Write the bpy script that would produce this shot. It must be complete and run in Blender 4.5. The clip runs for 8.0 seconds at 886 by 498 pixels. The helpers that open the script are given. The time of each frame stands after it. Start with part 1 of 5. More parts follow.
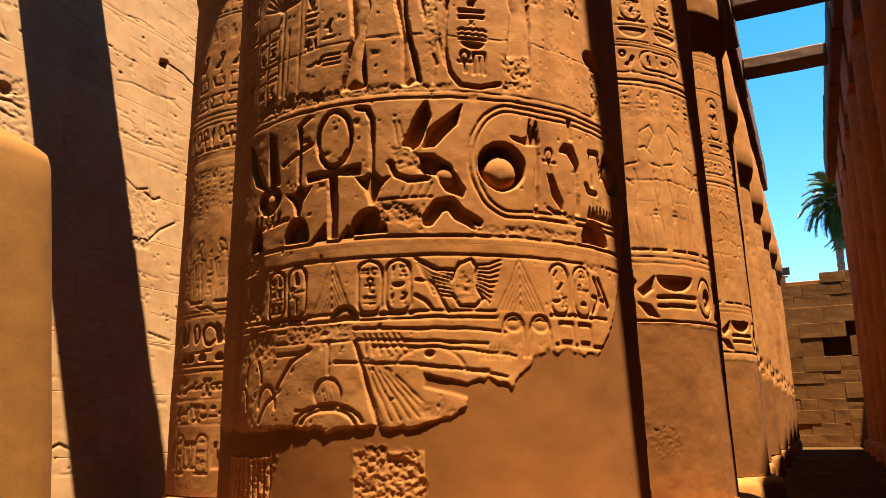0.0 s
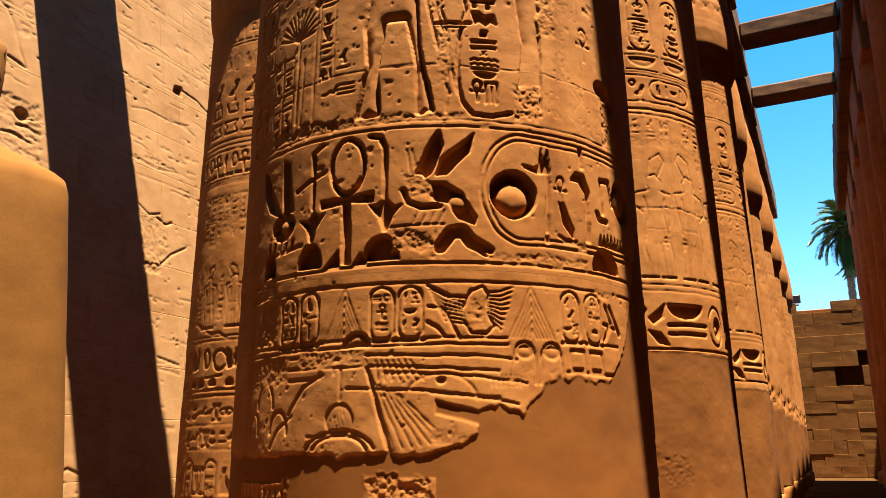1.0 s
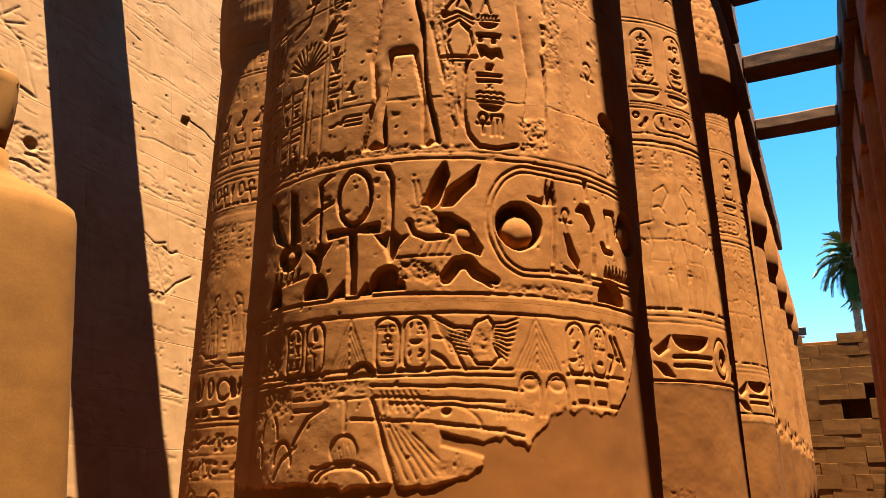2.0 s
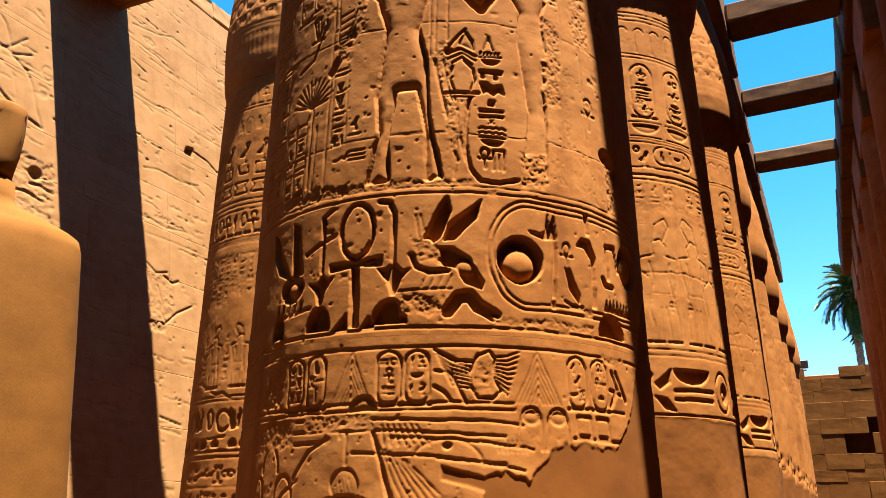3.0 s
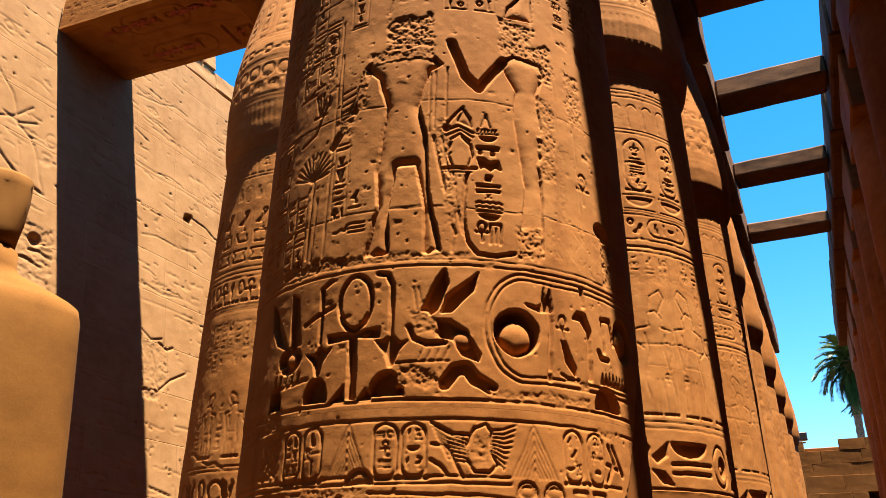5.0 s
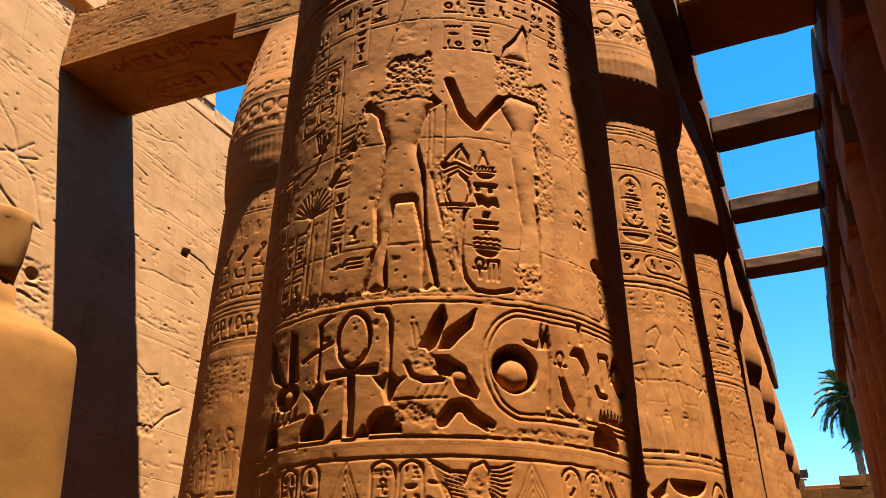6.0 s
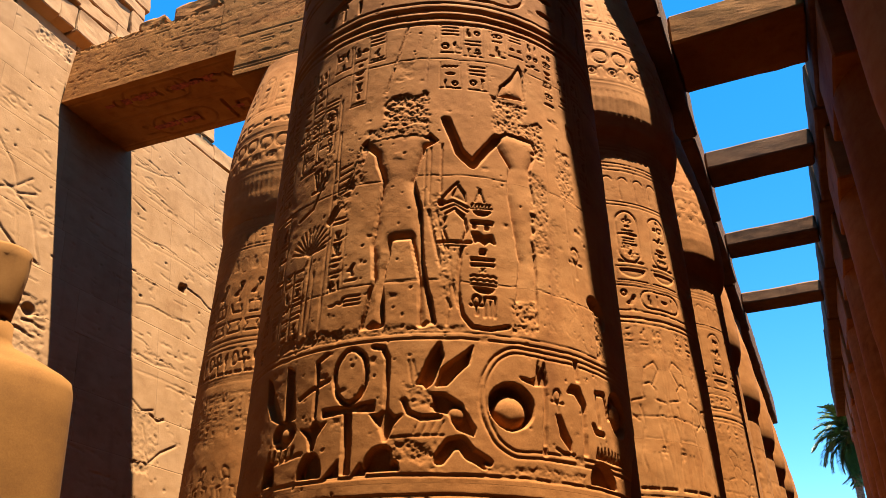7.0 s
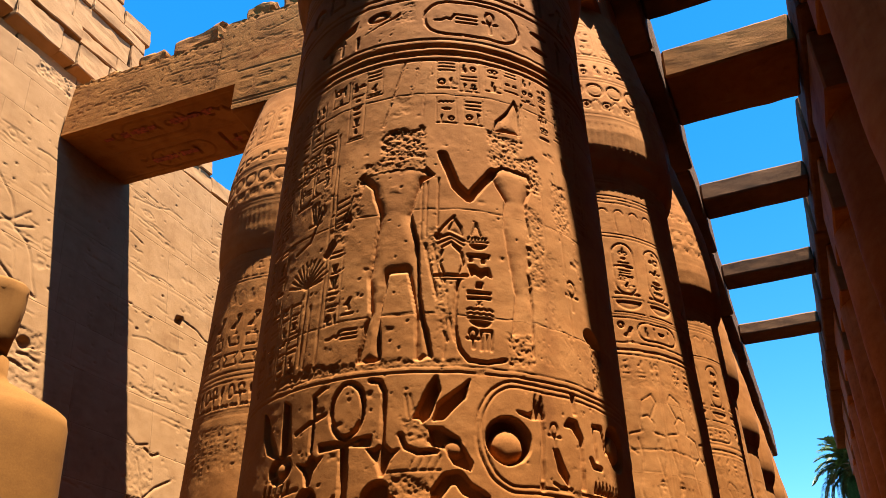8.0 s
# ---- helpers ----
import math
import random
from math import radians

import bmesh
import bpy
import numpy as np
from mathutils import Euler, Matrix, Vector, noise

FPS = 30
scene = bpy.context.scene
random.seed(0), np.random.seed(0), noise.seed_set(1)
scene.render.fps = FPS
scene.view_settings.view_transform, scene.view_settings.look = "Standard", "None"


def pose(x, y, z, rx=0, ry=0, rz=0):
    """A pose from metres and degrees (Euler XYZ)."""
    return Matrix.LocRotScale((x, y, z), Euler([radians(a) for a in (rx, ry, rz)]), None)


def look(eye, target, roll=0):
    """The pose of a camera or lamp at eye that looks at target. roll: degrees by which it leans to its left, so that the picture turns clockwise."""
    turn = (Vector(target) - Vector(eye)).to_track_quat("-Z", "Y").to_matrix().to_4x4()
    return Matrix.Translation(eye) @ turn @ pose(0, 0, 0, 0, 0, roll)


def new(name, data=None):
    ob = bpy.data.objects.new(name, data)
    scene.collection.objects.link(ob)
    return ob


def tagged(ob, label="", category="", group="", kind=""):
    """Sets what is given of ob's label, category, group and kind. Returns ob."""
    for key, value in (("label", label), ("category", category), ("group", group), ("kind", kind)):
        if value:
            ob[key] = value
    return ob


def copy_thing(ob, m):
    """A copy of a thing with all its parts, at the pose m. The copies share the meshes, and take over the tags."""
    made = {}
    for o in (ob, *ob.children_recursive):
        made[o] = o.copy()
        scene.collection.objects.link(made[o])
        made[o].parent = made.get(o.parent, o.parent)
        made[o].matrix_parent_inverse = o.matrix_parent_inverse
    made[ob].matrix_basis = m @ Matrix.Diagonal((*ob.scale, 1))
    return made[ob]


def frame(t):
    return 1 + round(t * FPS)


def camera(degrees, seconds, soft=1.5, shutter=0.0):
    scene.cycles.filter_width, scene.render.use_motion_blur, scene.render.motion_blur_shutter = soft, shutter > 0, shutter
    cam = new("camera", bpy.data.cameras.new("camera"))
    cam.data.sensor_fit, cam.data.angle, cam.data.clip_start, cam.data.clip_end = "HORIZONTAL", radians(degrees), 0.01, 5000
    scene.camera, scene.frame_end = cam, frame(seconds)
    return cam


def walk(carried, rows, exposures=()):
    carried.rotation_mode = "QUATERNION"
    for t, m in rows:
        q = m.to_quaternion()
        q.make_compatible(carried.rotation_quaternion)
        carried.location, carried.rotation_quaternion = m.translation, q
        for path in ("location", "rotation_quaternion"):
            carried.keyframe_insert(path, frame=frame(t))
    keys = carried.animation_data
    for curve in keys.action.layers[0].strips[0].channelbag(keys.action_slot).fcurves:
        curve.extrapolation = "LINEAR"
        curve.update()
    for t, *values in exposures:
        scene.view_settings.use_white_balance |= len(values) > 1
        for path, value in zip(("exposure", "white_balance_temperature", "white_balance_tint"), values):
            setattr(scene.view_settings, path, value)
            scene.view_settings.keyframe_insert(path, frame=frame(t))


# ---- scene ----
cam = camera(58.46, 8.0, soft=0.7)
# seconds, x, y, z of the eye, turn to the left, upward tilt, roll
ROWS = [
    (0.0, -0.020, 0.130, 1.241, 25.01, 12.69, -1.00),
    (0.5, -0.022, 0.109, 1.237, 25.41, 13.61, -0.77),
    (1.0, -0.022, 0.093, 1.239, 25.63, 14.58, -0.53),
    (1.5, -0.024, 0.085, 1.239, 25.81, 15.65, -0.36),
    (3.0, -0.012, 0.038, 1.248, 25.98, 18.93, 0.15),
    (3.5, -0.008, 0.021, 1.251, 25.96, 20.05, 0.26),
    (4.0, 0.000, 0.000, 1.250, 25.90, 21.21, 0.33),
    (4.5, 0.006, -0.020, 1.252, 25.78, 22.49, 0.42),
    (6.0, 0.016, -0.053, 1.256, 25.49, 26.27, 0.46),
    (6.5, 0.029, -0.079, 1.256, 25.41, 27.49, 0.40),
    (7.0, 0.033, -0.087, 1.259, 25.27, 28.71, 0.33),
    (7.5, 0.038, -0.100, 1.258, 25.13, 29.88, 0.22),
    (8.0, 0.047, -0.107, 1.260, 25.05, 30.98, 0.12),
]
EXPOSURE = 2.60
walk(cam, [(t, pose(x, y, z, 0, 0, turn) @ pose(0, 0, 0, 90 + tilt, 0, 0) @ pose(0, 0, 0, 0, 0, roll)) for t, x, y, z, turn, tilt, roll in ROWS],
     exposures=[(0.0, EXPOSURE, 6640, 10), (1.5, EXPOSURE + 0.04, 6600, 10), (3.0, EXPOSURE + 0.12, 6450, 10), (4.5, EXPOSURE + 0.03, 6380, 10), (6.0, EXPOSURE - 0.06, 6280, 10), (8.0, EXPOSURE - 0.10, 6200, 10)])

# ---- light: a high desert sun behind the camera's right shoulder, and a clear sky
SUN = Vector((0.193, -0.085, 1.0)).normalized()
sun = new("sun", bpy.data.lights.new("sun", "SUN"))
sun.data.energy, sun.data.angle, sun.data.color = 5.0, radians(0.53), (1.0, 0.86, 0.64)
sun.matrix_world = look(SUN * 60, (0, 0, 0))
world = bpy.data.worlds.new("sky")
scene.world = world
world.use_nodes = True
sky = world.node_tree.nodes.new("ShaderNodeTexSky")
sky.sky_type, sky.sun_disc = "NISHITA", False
sky.sun_elevation = math.asin(SUN.z)
sky.sun_rotation = math.atan2(SUN.x, SUN.y)
sky.air_density, sky.dust_density, sky.ozone_density = 1.0, 0.2, 2.0
deep = world.node_tree.nodes.new("ShaderNodeHueSaturation")
deep.inputs["Hue"].default_value, deep.inputs["Saturation"].default_value, deep.inputs["Value"].default_value = 0.495, 1.42, 0.80
world.node_tree.links.new(sky.outputs["Color"], deep.inputs["Color"])
back = world.node_tree.nodes["Background"]
back.inputs["Strength"].default_value = 0.0715
world.node_tree.links.new(deep.outputs["Color"], back.inputs["Color"])


# ---- materials
def stone(name, dark, mid, light, scale=1.0, bump=0.25, rough=0.9, stain=0.5, mend=None, gloss=0.15):
    """Sandstone: broad stains, cloudy bedding and fine grain; each block a little different."""
    mat = bpy.data.materials.new(name)
    mat.use_nodes = True
    nt = mat.node_tree
    nodes, links = nt.nodes, nt.links
    bsdf = nodes["Principled BSDF"]
    bsdf.inputs["Roughness"].default_value = rough
    bsdf.inputs["Specular IOR Level"].default_value = gloss
    geo = nodes.new("ShaderNodeNewGeometry")
    info = nodes.new("ShaderNodeObjectInfo")

    def noise_of(size, detail, stretch=(1, 1, 1), rgh=0.6):
        m = nodes.new("ShaderNodeMapping")
        m.inputs["Scale"].default_value = stretch
        links.new(geo.outputs["Position"], m.inputs["Vector"])
        n = nodes.new("ShaderNodeTexNoise")
        n.inputs["Scale"].default_value, n.inputs["Detail"].default_value, n.inputs["Roughness"].default_value = size * scale, detail, rgh
        links.new(m.outputs["Vector"], n.inputs["Vector"])
        return n.outputs["Fac"]

    def math_of(op, a, b):
        n = nodes.new("ShaderNodeMath")
        n.operation = op
        for i, v in enumerate((a, b)):
            if isinstance(v, (int, float)):
                n.inputs[i].default_value = v
            else:
                links.new(v, n.inputs[i])
        return n.outputs[0]

    broad = noise_of(0.7, 4)
    cloud = noise_of(3.2, 5, (1, 1, 1.8))
    grain = noise_of(85, 3, rgh=0.75)
    mix = math_of("ADD", math_of("MULTIPLY", broad, 0.55), math_of("MULTIPLY", cloud, 0.45))
    mix = math_of("ADD", mix, math_of("MULTIPLY", math_of("SUBTRACT", grain, 0.5), 0.28))
    mix = math_of("ADD", mix, math_of("MULTIPLY", math_of("SUBTRACT", info.outputs["Random"], 0.5), 0.10))
    ramp = nodes.new("ShaderNodeValToRGB")
    e = ramp.color_ramp.elements
    e[0].position, e[0].color = 0.30, (*dark, 1)
    e[1].position, e[1].color = 0.70, (*light, 1)
    k = e.new(0.48)
    k.color = (*mid, 1)
    links.new(mix, ramp.inputs["Fac"])
    # rain and dust streaks that run down the stone
    streak = noise_of(1.5, 4, (3.0, 3.0, 0.35))
    cut = nodes.new("ShaderNodeMapRange")
    cut.inputs["From Min"].default_value, cut.inputs["From Max"].default_value = 0.56, 0.72
    cut.inputs["To Max"].default_value = stain
    links.new(streak, cut.inputs["Value"])
    tint = nodes.new("ShaderNodeMixRGB")
    tint.blend_type = "MULTIPLY"
    tint.inputs["Color2"].default_value = (0.62, 0.52, 0.42, 1)
    links.new(cut.outputs["Result"], tint.inputs["Fac"])
    links.new(ramp.outputs["Color"], tint.inputs["Color1"])
    base = tint.outputs["Color"]
    if mend:
        att = nodes.new("ShaderNodeAttribute")
        att.attribute_name = "repair"
        lime = nodes.new("ShaderNodeValToRGB")
        lime.color_ramp.elements[0].position, lime.color_ramp.elements[0].color = 0.36, (*mend[0], 1)
        lime.color_ramp.elements[1].position, lime.color_ramp.elements[1].color = 0.66, (*mend[1], 1)
        links.new(math_of("ADD", math_of("MULTIPLY", broad, 0.6), math_of("MULTIPLY", cloud, 0.4)), lime.inputs["Fac"])
        both = nodes.new("ShaderNodeMixRGB")
        links.new(att.outputs["Fac"], both.inputs["Fac"])
        links.new(base, both.inputs["Color1"])
        links.new(lime.outputs["Color"], both.inputs["Color2"])
        base = both.outputs["Color"]
    links.new(base, bsdf.inputs["Base Color"])
    pits = noise_of(36, 6, rgh=0.75)
    h = math_of("ADD", math_of("MULTIPLY", pits, 0.7), math_of("MULTIPLY", grain, 0.3))
    b = nodes.new("ShaderNodeBump")
    b.inputs["Strength"].default_value, b.inputs["Distance"].default_value = bump, 0.02
    if mend:
        links.new(math_of("SUBTRACT", bump, math_of("MULTIPLY", att.outputs["Fac"], bump * 0.85)), b.inputs["Strength"])
    links.new(h, b.inputs["Height"])
    links.new(b.outputs["Normal"], bsdf.inputs["Normal"])
    return mat


def plain(name, color, rough=0.7, metal=0.0, vary=0.25, size=30.0):
    mat = bpy.data.materials.new(name)
    mat.use_nodes = True
    nodes, links = mat.node_tree.nodes, mat.node_tree.links
    bsdf = nodes["Principled BSDF"]
    bsdf.inputs["Roughness"].default_value, bsdf.inputs["Metallic"].default_value = rough, metal
    n = nodes.new("ShaderNodeTexNoise")
    n.inputs["Scale"].default_value, n.inputs["Detail"].default_value = size, 4
    geo = nodes.new("ShaderNodeNewGeometry")
    links.new(geo.outputs["Position"], n.inputs["Vector"])
    ramp = nodes.new("ShaderNodeValToRGB")
    ramp.color_ramp.elements[0].color = (*[c * (1 - vary) for c in color], 1)
    ramp.color_ramp.elements[1].color = (*[min(1, c * (1 + vary)) for c in color], 1)
    ramp.color_ramp.elements[0].position, ramp.color_ramp.elements[1].position = 0.35, 0.65
    links.new(n.outputs["Fac"], ramp.inputs["Fac"])
    links.new(ramp.outputs["Color"], bsdf.inputs["Base Color"])
    return mat


COLUMN_STONE = stone("column_sandstone", (0.198, 0.069, 0.013), (0.288, 0.111, 0.027), (0.368, 0.162, 0.050), bump=0.13,
                     mend=((0.122, 0.040, 0.007), (0.207, 0.074, 0.014)))
WALL_STONE = stone("wall_sandstone", (0.193, 0.094, 0.036), (0.244, 0.130, 0.055), (0.283, 0.158, 0.074), bump=0.35, stain=0.25)
FAR_STONE = stone("far_wall_sandstone", (0.123, 0.048, 0.010), (0.184, 0.075, 0.018), (0.230, 0.102, 0.030), bump=0.5)
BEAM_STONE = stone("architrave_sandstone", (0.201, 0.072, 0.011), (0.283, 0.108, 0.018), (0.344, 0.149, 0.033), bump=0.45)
# Darker copy of the beam stone: the beams' shade is put into its colour
SHADE_BEAM_STONE = stone("shade_toned_beam_stone", (0.080, 0.034, 0.014), (0.131, 0.059, 0.025), (0.189, 0.092, 0.041), bump=0.9)
STATUE_STONE = stone("statue_sandstone", (0.115, 0.046, 0.008), (0.158, 0.066, 0.012), (0.192, 0.087, 0.021), bump=0.08, stain=0.25)
# Ground colour set far below real sand to cut bounced light and deepen shade
GROUND_SAND = stone("dusty_low_bounce_paving", (0.034, 0.016, 0.006), (0.052, 0.025, 0.010), (0.080, 0.041, 0.017), bump=0.3, gloss=0.0)
PALM_LEAF = plain("palm_leaf_green", (0.035, 0.075, 0.014), 0.5, 0, 0.5, 3.0)
PALM_DRY = plain("dry_palm_leaf", (0.20, 0.17, 0.06), 0.7, 0, 0.4, 3.0)
PALM_BARK = plain("palm_bark", (0.16, 0.10, 0.06), 0.9, 0, 0.5, 9.0)
LAMP_BLACK = plain("black_lamp_housing", (0.02, 0.02, 0.022), 0.4, 0.2)
RED_PAINT = plain("faded_red_ochre", (0.246, 0.045, 0.016), 0.9, 0, 0.5, 14.0)


# ---- building helpers
def mesh_of(name, verts, faces, mat=None, smooth=False):
    me = bpy.data.meshes.new(name)
    me.from_pydata([tuple(v) for v in verts], [], [tuple(f) for f in faces])
    me.update()
    if smooth:
        me.polygons.foreach_set("use_smooth", [True] * len(me.polygons))
    if mat:
        me.materials.append(mat)
    return me


def part(name, me, parent, label=""):
    ob = new(name, me)
    ob.parent = parent
    return tagged(ob, label) if label else ob


def thing(name, x, y, z, label, category, group="", kind=""):
    ob = new(name)
    ob.empty_display_size = 0.3
    ob.location = (x, y, z)
    return tagged(ob, label, category, group, kind)


def grid_mesh(name, pts, mat, closed=False, smooth=True, repair=None):
    """A sheet of quads from an array of rows x columns x 3."""
    nr, nc = pts.shape[:2]
    idx = np.arange(nr * nc).reshape(nr, nc)
    if closed:
        idx = np.concatenate([idx, idx[:, :1]], axis=1)
    f = np.stack([idx[:-1, :-1], idx[:-1, 1:], idx[1:, 1:], idx[1:, :-1]], axis=-1).reshape(-1, 4)
    me = bpy.data.meshes.new(name)
    me.vertices.add(nr * nc)
    me.vertices.foreach_set("co", pts.reshape(-1).astype(np.float32))
    me.loops.add(f.size)
    me.loops.foreach_set("vertex_index", f.reshape(-1).astype(np.int32))
    me.polygons.add(len(f))
    me.polygons.foreach_set("loop_start", np.arange(0, f.size, 4, dtype=np.int32))
    if smooth:
        me.polygons.foreach_set("use_smooth", np.ones(len(f), dtype=bool))
    me.update(calc_edges=True)
    me.validate()
    if repair is not None:
        me.attributes.new("repair", "FLOAT", "POINT").data.foreach_set("value", repair.reshape(-1).astype(np.float32))
    me.materials.append(mat)
    return me


def value_noise(x, y, size, seed=0):
    """Smooth noise over arrays, -1 to 1."""
    rng = np.random.RandomState(seed)
    tab = rng.uniform(-1, 1, (64, 64))
    gx, gy = x / size, y / size
    ix, iy = np.floor(gx).astype(int), np.floor(gy).astype(int)
    fx, fy = gx - ix, gy - iy
    fx, fy = fx * fx * (3 - 2 * fx), fy * fy * (3 - 2 * fy)
    g = lambda a, b: tab[(ix + a) % 64, (iy + b) % 64]
    return (g(0, 0) * (1 - fx) + g(1, 0) * fx) * (1 - fy) + (g(0, 1) * (1 - fx) + g(1, 1) * fx) * fy


def rough_block(name, sx, sy, sz, mat, seed=0, cut=0.03, wob=0.02, div=6):
    """A worn stone block of that size, its base centred on the origin, with broken rounded edges."""
    rng = random.Random(seed)
    n = max(div, 2)
    bm = bmesh.new()
    bmesh.ops.create_cube(bm, size=1.0)
    bmesh.ops.subdivide_edges(bm, edges=bm.edges[:], cuts=n, use_grid_fill=True)
    off = Vector((rng.uniform(0, 50), rng.uniform(0, 50), rng.uniform(0, 50)))
    size = (sx, sy, sz)
    for v in bm.verts:
        idx = [round((c + 0.5) * (n + 1)) for c in v.co]
        ends = sum(i in (0, n + 1) for i in idx)
        co = []
        for i, s in zip(idx, size):
            k = min(cut, s * 0.3)
            if i in (0, n + 1):
                p = s / 2 - (k * 0.45 * (ends - 1))
                p = -p if i == 0 else p
            else:
                p = (s / 2 - k) * (2 * (i - 1) / (n - 1) - 1)
            co.append(p)
        v.co = Vector(co) + Vector((0, 0, sz / 2))
        big = Vector((noise.noise(v.co * 1.3 + off), noise.noise(v.co * 1.3 + off * 2), noise.noise(v.co * 1.3 + off * 3)))
        fine = Vector((noise.noise(v.co * 5 + off), noise.noise(v.co * 5 + off * 2), noise.noise(v.co * 5 + off * 3)))
        v.co += big * wob + fine * wob * (0.9 if ends > 1 else 0.35)
    for f in bm.faces:
        f.smooth = False
    me = bpy.data.meshes.new(name)
    bm.to_mesh(me)
    bm.free()
    me.materials.append(mat)
    return me


class Relief:
    """A carved sheet: depths in metres over u (along) and z (up)."""

    def __init__(self, u0, u1, z0, z1, step):
        self.u = np.linspace(u0, u1, int(round((u1 - u0) / step)) + 1)
        self.z = np.linspace(z0, z1, int(round((z1 - z0) / step)) + 1)
        self.step = step
        self.d = np.zeros((len(self.z), len(self.u)))
        self.repair = np.zeros_like(self.d)

    def window(self, u0, u1, z0, z1):
        a, b = np.searchsorted(self.u, (u0, u1))
        c, e = np.searchsorted(self.z, (z0, z1))
        if b <= a or e <= c:
            return None
        return slice(c, e), slice(a, b), self.u[None, a:b], self.z[c:e, None]

    def sink(self, dist, sl, depth, soft):
        k = np.clip(0.5 - dist / soft, 0, 1)
        k = k * k * (3 - 2 * k)
        if depth >= 0:
            self.d[sl] = np.where(k > 0, np.maximum(self.d[sl], k * depth + np.minimum(self.d[sl], 0)), self.d[sl])
        else:
            self.d[sl] = self.d[sl] * (1 - k) + (self.d[sl] * 0.3 + depth) * k * 1.0

    def line(self, ua, za, ub, zb, w=0.02, depth=0.012, soft=None):
        soft = soft or max(1.0 * self.step, 0.006)
        m = w + soft
        win = self.window(min(ua, ub) - m, max(ua, ub) + m, min(za, zb) - m, max(za, zb) + m)
        if win is None:
            return
        r, c, U, Z = win
        du, dz = ub - ua, zb - za
        t = np.clip(((U - ua) * du + (Z - za) * dz) / max(du * du + dz * dz, 1e-9), 0, 1)
        self.sink(np.hypot(U - ua - t * du, Z - za - t * dz) - w / 2, (r, c), depth, soft)

    def path(self, pts, w=0.02, depth=0.012, closed=False):
        pts = list(pts) + ([pts[0]] if closed else [])
        for a, b in zip(pts, pts[1:]):
            self.line(*a, *b, w, depth)

    def oval(self, u, z, ru, rz, depth=0.03, soft=None, turn=0.0):
        soft = soft or max(1.5 * self.step, 0.008)
        m = max(ru, rz) + soft
        win = self.window(u - m, u + m, z - m, z + m)
        if win is None:
            return
        r, c, U, Z = win
        cs, sn = math.cos(radians(turn)), math.sin(radians(turn))
        p, q = (U - u) * cs + (Z - z) * sn, -(U - u) * sn + (Z - z) * cs
        k = np.hypot(p / ru, q / rz)
        self.sink((k - 1) * min(ru, rz), (r, c), depth, soft)

    def ring(self, u, z, ru, rz, w=0.025, depth=0.014, a0=0, a1=360):
        n = max(10, int((a1 - a0) / 15))
        pts = [(u + ru * math.cos(radians(a0 + (a1 - a0) * i / n)), z + rz * math.sin(radians(a0 + (a1 - a0) * i / n))) for i in range(n + 1)]
        self.path(pts, w, depth)

    def poly(self, pts, depth=0.03, soft=None, belly=0.0):
        soft = soft or max(1.1 * self.step, 0.007)
        us, zs = [p[0] for p in pts], [p[1] for p in pts]
        win = self.window(min(us) - soft, max(us) + soft, min(zs) - soft, max(zs) + soft)
        if win is None:
            return
        r, c, U, Z = win
        inside = np.zeros((Z.shape[0], U.shape[1]), dtype=bool)
        dist = np.full(inside.shape, 9.0)
        for (ua, za), (ub, zb) in zip(pts, pts[1:] + pts[:1]):
            inside ^= ((za > Z) != (zb > Z)) & (U < (ub - ua) * (Z - za) / ((zb - za) or 1e-9) + ua)
            du, dz = ub - ua, zb - za
            t = np.clip(((U - ua) * du + (Z - za) * dz) / max(du * du + dz * dz, 1e-9), 0, 1)
            dist = np.minimum(dist, np.hypot(U - ua - t * du, Z - za - t * dz))
        if belly:
            k = np.clip(dist / 0.09, 0, 1)
            prof = depth * (1 - belly * k * (2 - k))
            self.d[r, c] = np.where(inside, np.maximum(self.d[r, c] * 0.2, prof * np.clip(dist / soft, 0, 1)), self.d[r, c])
            return
        self.sink(np.where(inside, -dist, dist), (r, c), depth, soft)

    def dome(self, u, z, ru, rz, depth):
        """Raises a rounded boss inside a sunk field."""
        win = self.window(u - ru, u + ru, z - rz, z + rz)
        if win is None:
            return
        r, c, U, Z = win
        k = 1 - ((U - u) / ru) ** 2 - ((Z - z) / rz) ** 2
        self.d[r, c] = np.where(k > 0, self.d[r, c] - depth * np.sqrt(np.clip(k, 0, 1)), self.d[r, c])

    def hacked(self, u0, u1, z0, z1, depth=0.02, seed=0, edge=0.06):
        """A chiselled-away, pitted patch with a ragged outline."""
        win = self.window(u0 - edge, u1 + edge, z0 - edge, z1 + edge)
        if win is None:
            return
        r, c, U, Z = win
        uu, zz = np.broadcast_arrays(U, Z)
        d = np.maximum(np.abs(U - (u0 + u1) / 2) - (u1 - u0) / 2, np.abs(Z - (z0 + z1) / 2) - (z1 - z0) / 2)
        d = d + value_noise(uu, zz, 0.07, seed) * edge * 0.45 + value_noise(uu, zz, 0.025, seed + 4) * edge * 0.25
        k = np.clip(0.5 - d / 0.03, 0, 1)
        grit = np.random.RandomState(seed + 7).uniform(-1, 1, uu.shape)
        lump = 0.024 if self.step < 0.012 else (0.04 if self.step < 0.02 else 0.08)
        pit = 0.50 + 0.22 * value_noise(uu, zz, lump, seed + 1) + 0.20 * value_noise(uu, zz, max(0.45 * lump, 1.6 * self.step), seed + 2) + 0.12 * grit
        self.d[r, c] = np.where(k > 0, np.maximum(self.d[r, c] * (1 - k), k * depth * np.clip(pit, 0, 2)), self.d[r, c])

    def settle(self, low, ref, power):
        """Makes fine lines shallow while the big signs stay deep."""
        self.d = np.sign(self.d) * low * (np.abs(self.d) / ref) ** power

